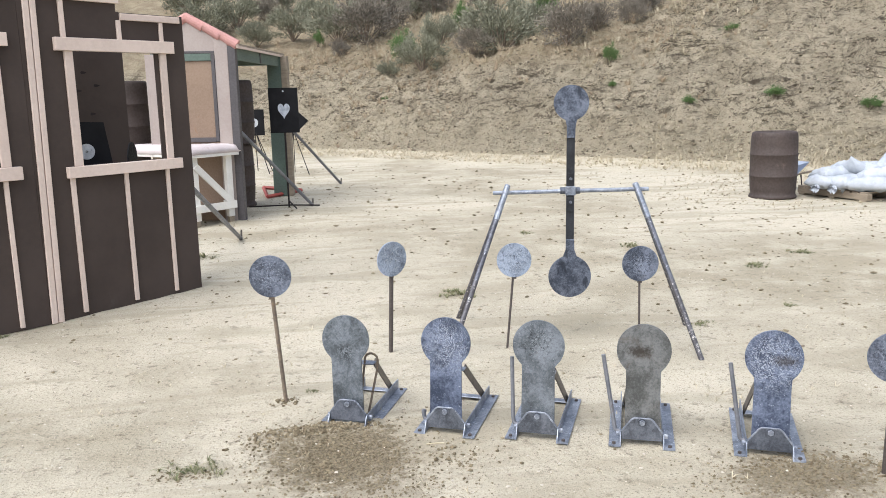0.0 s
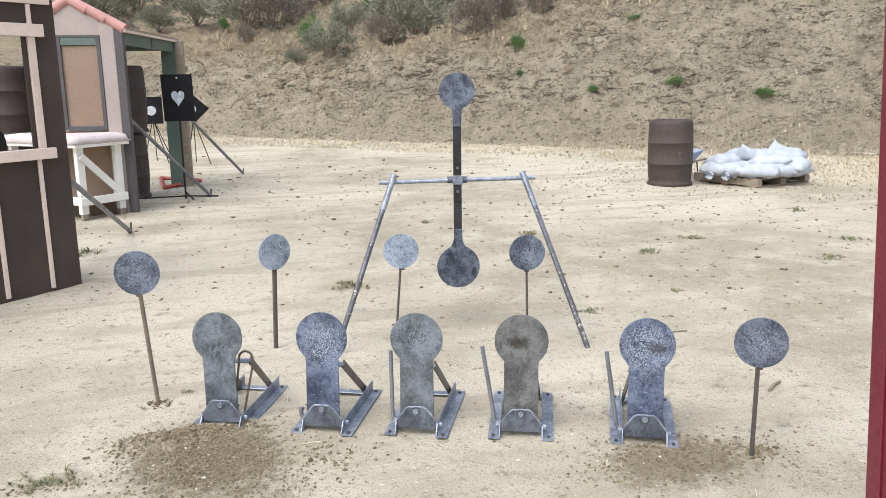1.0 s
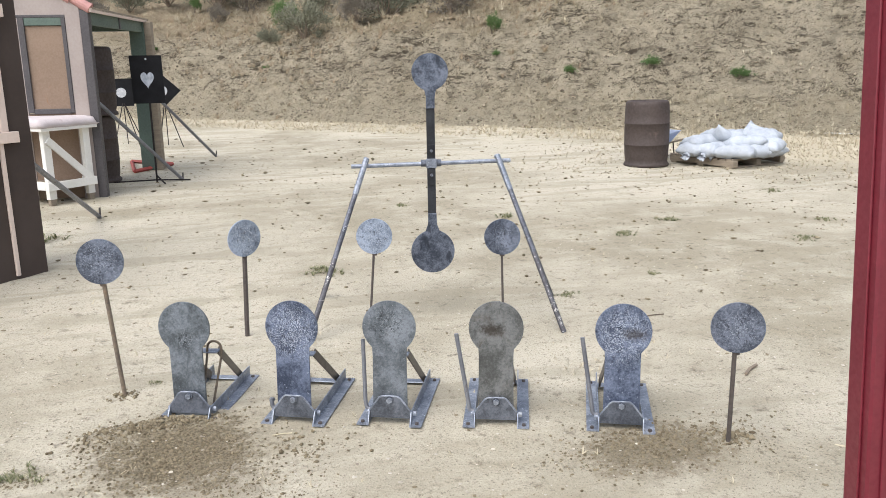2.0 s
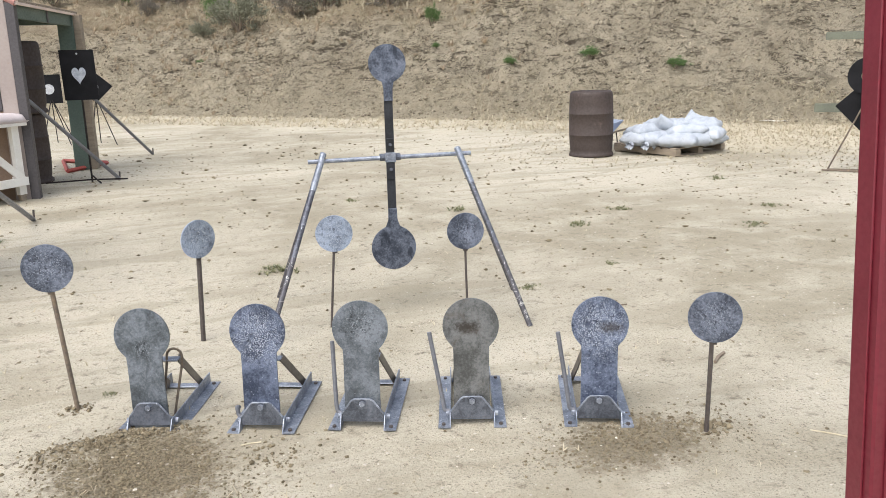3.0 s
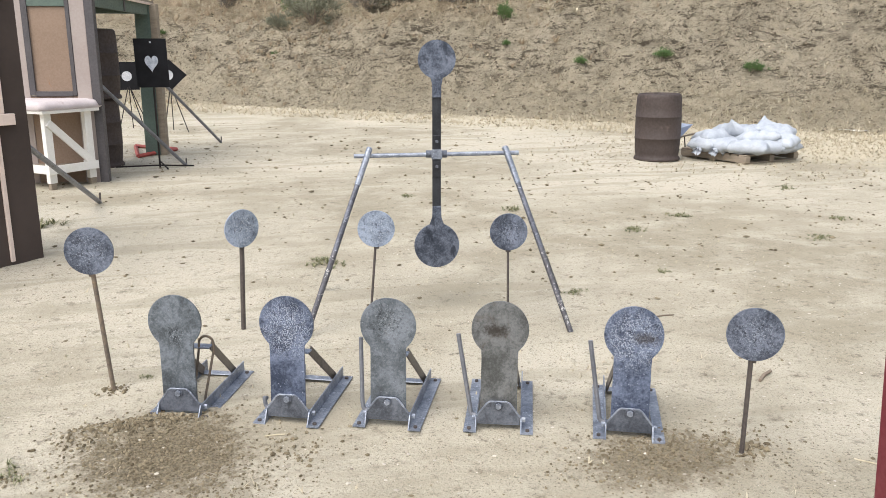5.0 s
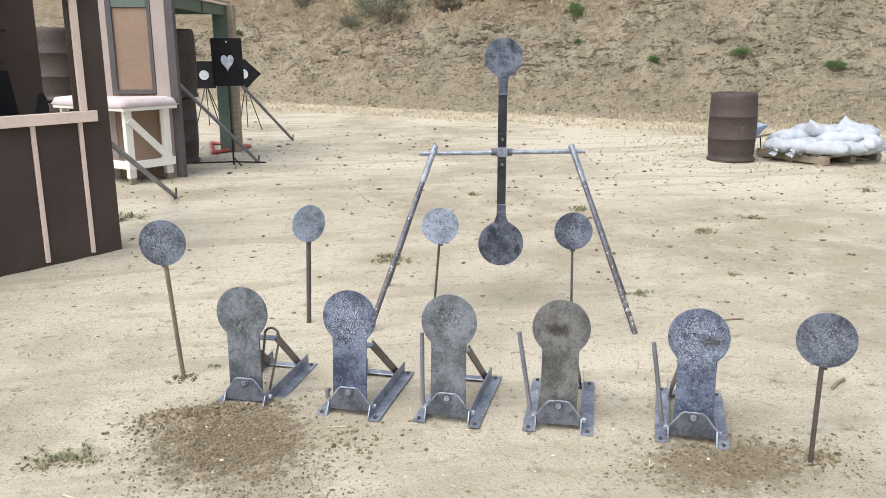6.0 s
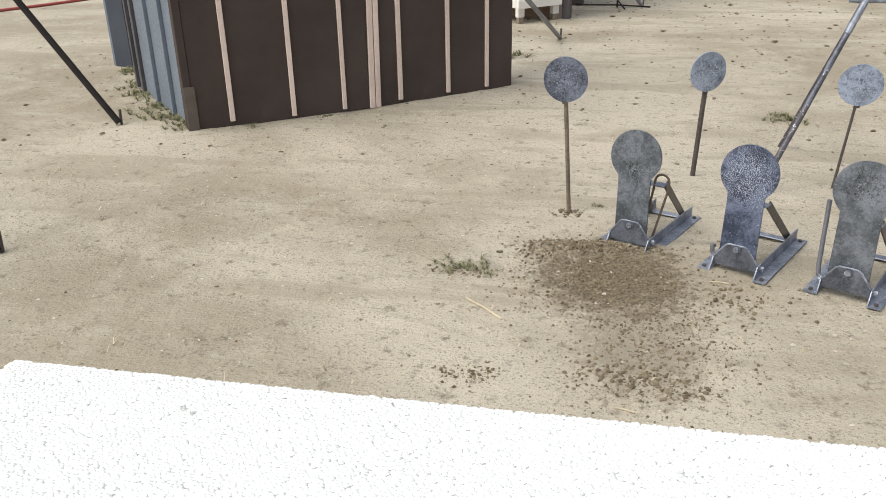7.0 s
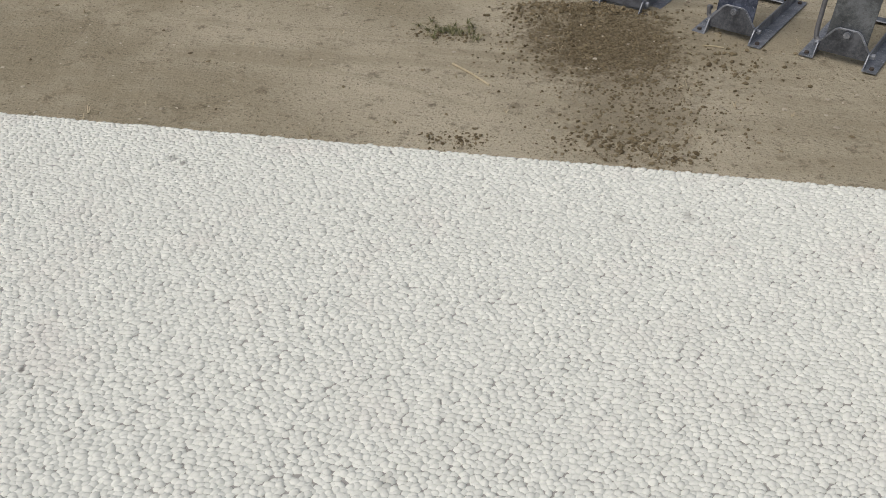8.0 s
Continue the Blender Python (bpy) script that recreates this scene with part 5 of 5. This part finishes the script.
BAGS = [sandbag_mesh(0), sandbag_mesh(1), sandbag_mesh(2, 0.0, False), sandbag_mesh(3, 0.17, False), sandbag_mesh(4, 0.19, False)]
HEAP = pose(7.295, 9.685, 0, 0, 0, -36.5)
for x, y, z, turn, tilt, kind in ((-0.52, 0.47, 0.205, -112, 0, 0), (-0.24, 0.38, 0.205, -125, 0, 1), (0.02, 0.20, 0.205, 172, 2, 0), (0.32, 0.46, 0.20, 35, 0, 2), (0.44, 0.64, 0.195, 60, 2, 2), (0.10, 0.60, 0.20, 40, 0, 2), (-0.20, 0.82, 0.20, 20, 0, 2), (0.30, 0.88, 0.20, 0, 0, 2),
                                  (-0.44, 0.60, 0.295, -140, 6, 2), (0.12, 0.42, 0.300, 28, -10, 2), (0.38, 0.56, 0.275, -20, 8, 2), (-0.20, 0.70, 0.365, 120, 8, 3), (0.06, 0.72, 0.355, 235, -10, 2), (0.34, 0.74, 0.375, -14, 9, 4)):
    b = new("sandbag", BAGS[kind])
    b.matrix_world = HEAP @ pose(x, y, z, tilt, tilt * 0.5, turn)
    tagged(b, "full white woven sandbag in a heap on a pallet", "sandbag", "sandbags on the pallet")

bm = bmesh.new()
bmesh.ops.create_grid(bm, x_segments=6, y_segments=4, size=1.0)
for v in bm.verts:
    v.co = (v.co.x * 0.24, v.co.y * 0.12, 0.03 + 0.03 * noise.noise((v.co.x * 2.5, v.co.y * 2.5, 3)))
bmesh.ops.solidify(bm, geom=bm.faces[:], thickness=0.006)
solid("paper_scrap", bm, WHITE, "crumpled pale paper scrap lying in the straw", "scrap", at=pose(11.96, 12.954, 0.02, 0, 0, -40))

# wheelbarrow half hidden by the drum
wb = thing("wheelbarrow", "wheelbarrow with a pale blue tray, behind the drum", "wheelbarrow", at=pose(7.02, 11.2, 0, 0, 0, 15) @ Matrix.Scale(0.7, 4))
bm = bmesh.new()
lo, hi = [(-0.28, -0.16, 0.28), (0.20, -0.16, 0.30), (0.20, 0.16, 0.30), (-0.28, 0.16, 0.28)], [(-0.42, -0.30, 0.46), (0.42, -0.30, 0.60), (0.42, 0.30, 0.60), (-0.42, 0.30, 0.46)]
a, b = [bm.verts.new(p) for p in lo], [bm.verts.new(p) for p in hi]
bm.faces.new(a)
for k in range(4):
    bm.faces.new((a[k], a[(k + 1) % 4], b[(k + 1) % 4], b[k]))
bmesh.ops.solidify(bm, geom=bm.faces[:], thickness=0.008)
part("tray", bm, BARROW, wb)
for s in (-1, 1):
    part("handle", rod(bmesh.new(), (0.62, s * 0.23, 0.40), (-0.45, s * 0.08, 0.22), 0.02, 8), RAWWOOD, wb)
    part("leg", rod(bmesh.new(), (0.3, s * 0.2, 0.33), (0.34, s * 0.22, 0.0), 0.014, 6), DARKROD, wb)
wheel = part("wheel", rod(bmesh.new(), (-0.45, -0.045, 0.19), (-0.45, 0.045, 0.19), 0.19, 24), RUBBER, wb)
part("rim", rod(bmesh.new(), (-0.45, -0.055, 0.19), (-0.45, 0.055, 0.19), 0.10, 16), PIPE, wheel)

# ---- far left ----
lb = thing("maroon_bin", "dull maroon boxed bin at the far edge of the range", "bin", at=pose(-10.6, 14.6, 0, 0, 0, 20))
part("body", frame_box(None, -0.8, 0.8, 0.0, 0.8, 0.0, 0.9), MAROON, lb)
part("lid", frame_box(None, -0.83, 0.83, -0.03, 0.83, 0.901, 0.95), MAROON, lb)
for x in (-0.8, 0.0, 0.76):
    part("cleat", frame_box(None, x, x + 0.05, -0.02, -0.001, 0.0, 0.9), MAROON, lb)
solid("red_hose", bent(bmesh.new(), [(-0.9, -1.6, 0.02), (-0.5, -0.7, 0.02), (-0.1, 0.2, 0.02), (0.2, 1.2, 0.02), (0.9, 2.2, 0.02)], 0.02, 8), REDIRON, "faded red hose lying on the dirt", "hose", at=pose(-8.2, 10.6, 0.0))

# ---- the maroon post beside the shooter ----
mp = thing("maroon_post", "maroon-painted square post with a routed groove", "post", at=pose(1.915, 1.690, 0, -2.8, -1.4, -8))
part("shaft", frame_box(None, -0.045, 0.045, -0.045, 0.045, 0.0, 3.0, 0.006), MAROON, mp)
part("cover_strip", frame_box(None, -0.012, 0.030, -0.052, -0.0455, 0.0, 3.0, 0.002), MAROON, mp)
part("cover_strip", frame_box(None, -0.052, -0.0455, -0.020, 0.030, 0.0, 3.0, 0.002), MAROON, mp)

# ---- the shooter's table with its white loop carpet ----
TX0, TX1, TY0, TY1, TZ = -0.60, 0.72, -0.72, 0.0, 0.825
TAB = pose(-0.02, 1.263, 0, 0, 0, 2.4)
st = thing("shooting_table", "long wooden table topped with white looped carpet", "table", at=TAB)
cut = 0.07
top_outline = [(TX0, TY1 - cut), (TX0 + cut * 0.25, TY1), (TX1, TY1), (TX1, TY0), (TX0, TY0)]
bm = slab(bmesh.new(), top_outline, -TZ + 0.006, -TZ + 0.03, 0.002)
bmesh.ops.transform(bm, matrix=Matrix(((1, 0, 0, 0), (0, 0, 1, 0), (0, -1, 0, 0), (0, 0, 0, 1))), verts=bm.verts)
part("carpet_backing", bm, CARPET, st)
part("deck", frame_box(None, TX0 + 0.03, TX1 - 0.03, TY0 + 0.03, TY1 - 0.08, TZ - 0.065, TZ - 0.031), RAWWOOD, st)
for x in (TX0 + 0.06, TX1 - 0.15):
    for y in (TY0 + 0.06, TY1 - 0.17):
        part("leg", frame_box(None, x, x + 0.09, y, y + 0.09, 0.0, TZ - 0.066), RAWWOOD, st)
for y in (TY0 + 0.10, TY1 - 0.14):
    part("apron", frame_box(None, TX0 + 0.151, TX1 - 0.151, y, y + 0.03, TZ - 0.19, TZ - 0.066), RAWWOOD, st)


def carpet_loops():
    """Every loop of the pile as a small dome, in staggered rows."""
    r = np.random.RandomState(5)
    dx, dy = 0.0068, 0.0050
    gx, gy = np.meshgrid(np.arange(TX0, TX1, dx), np.arange(TY0, TY1, dy))
    gx = gx + (np.arange(gx.shape[0]) % 2)[:, None] * dx * 0.5
    x, y = gx.ravel() + r.normal(0, 0.0011, gx.size), gy.ravel() + r.normal(0, 0.0009, gx.size)
    ok = ~((x < TX0 + cut * 0.25) & (y > TY1 - cut) & ((x - TX0) / (cut * 0.25) < (y - (TY1 - cut)) / cut)) & (x < TX1) & (y < TY1 + 0.001)
    x, y = x[ok], y[ok]
    n = len(x)
    a = r.normal(0.35, 0.35, n)
    L, W, Hh = 0.0056 * r.uniform(0.85, 1.2, n), 0.0040 * r.uniform(0.85, 1.2, n), 0.0036 * r.uniform(0.7, 1.25, n)
    ang = np.arange(6) * math.pi / 3
    vs = []
    for k, h in ((1.0, 0.0), (0.78, 0.65)):
        px, py = L[:, None] * k * np.cos(ang), W[:, None] * k * np.sin(ang)
        vs.append(np.stack([x[:, None] + px * np.cos(a)[:, None] - py * np.sin(a)[:, None], y[:, None] + px * np.sin(a)[:, None] + py * np.cos(a)[:, None],
                            np.repeat((TZ - 0.007 + h * Hh)[:, None], 6, 1)], -1))
    vs.append(np.stack([x, y, TZ - 0.007 + Hh], -1)[:, None])
    v = np.concatenate(vs, 1)
    o = np.arange(n) * 13
    quads = [(i, (i + 1) % 6, 6 + (i + 1) % 6, 6 + i) for i in range(6)]
    tris = [(6 + i, 6 + (i + 1) % 6, 12) for i in range(6)]
    f = [tuple(q) for q in (np.array(quads)[None] + o[:, None, None]).reshape(-1, 4).tolist()] + [tuple(q) for q in (np.array(tris)[None] + o[:, None, None]).reshape(-1, 3).tolist()]
    me = bpy.data.meshes.new("carpet_pile")
    me.from_pydata(v.reshape(-1, 3).tolist(), [], f)
    me.polygons.foreach_set("use_smooth", [True] * len(f))
    m, nt, bsdf = nodes_of("white_loop_yarn")
    g, co = nt.nodes.new("ShaderNodeNewGeometry"), coords(nt, False)
    col = mixed(nt, g.outputs["Random Per Island"], (0.735, 0.760, 0.730), (0.83, 0.855, 0.82))
    col = mixed(nt, span(nt, tex_noise(nt, co, 9, 4, 0.65), 0.52, 0.78, 0, 0.5), col, (0.74, 0.715, 0.69))
    col = mixed(nt, span(nt, tex_noise(nt, co, 17, 3, 0.5), 0.66, 0.82, 0, 0.3), col, (0.48, 0.46, 0.43))
    sep = nt.nodes.new("ShaderNodeSeparateXYZ")
    nt.links.new(co, sep.inputs[0])
    blur = tex_noise(nt, co, 60, 3, 0.6)
    for sx, sy, sr, amount in ((-0.271, -0.074, 0.007, 0.35), (-0.253, -0.085, 0.0055, 0.6), (0.008, -0.157, 0.006, 0.3), (-0.256, -0.445, 0.0035, 0.75), (-0.055, -0.482, 0.005, 0.35), (0.113, -0.507, 0.007, 0.25), (0.298, -0.114, 0.009, 0.25), (0.379, -0.098, 0.008, 0.22), (-0.309, -0.138, 0.008, 0.15), (0.415, -0.386, 0.008, 0.2), (-0.166, -0.015, 0.007, 0.15)):                                     # small dark stains
        dx, dy = maths(nt, "SUBTRACT", sep.outputs[0], sx), maths(nt, "MULTIPLY", maths(nt, "SUBTRACT", sep.outputs[1], sy), 0.8)
        d = maths(nt, "SQRT", maths(nt, "ADD", maths(nt, "MULTIPLY", dx, dx), maths(nt, "MULTIPLY", dy, dy)))
        d = maths(nt, "ADD", maths(nt, "DIVIDE", d, sr), maths(nt, "MULTIPLY", maths(nt, "SUBTRACT", blur, 0.5), 2.2))
        col = mixed(nt, span(nt, d, 0.4, 1.2, amount, 0.0), col, (0.16, 0.155, 0.15))
    nt.links.new(col, bsdf.inputs["Base Color"])
    bsdf.inputs["Roughness"].default_value = 0.95
    bsdf.inputs["Specular IOR Level"].default_value = 0.1
    me.materials.append(m)
    ob = new("carpet_pile", me)
    ob.parent = st
    return tagged(ob, "white carpet loops", kind="stuff")


carpet_loops()
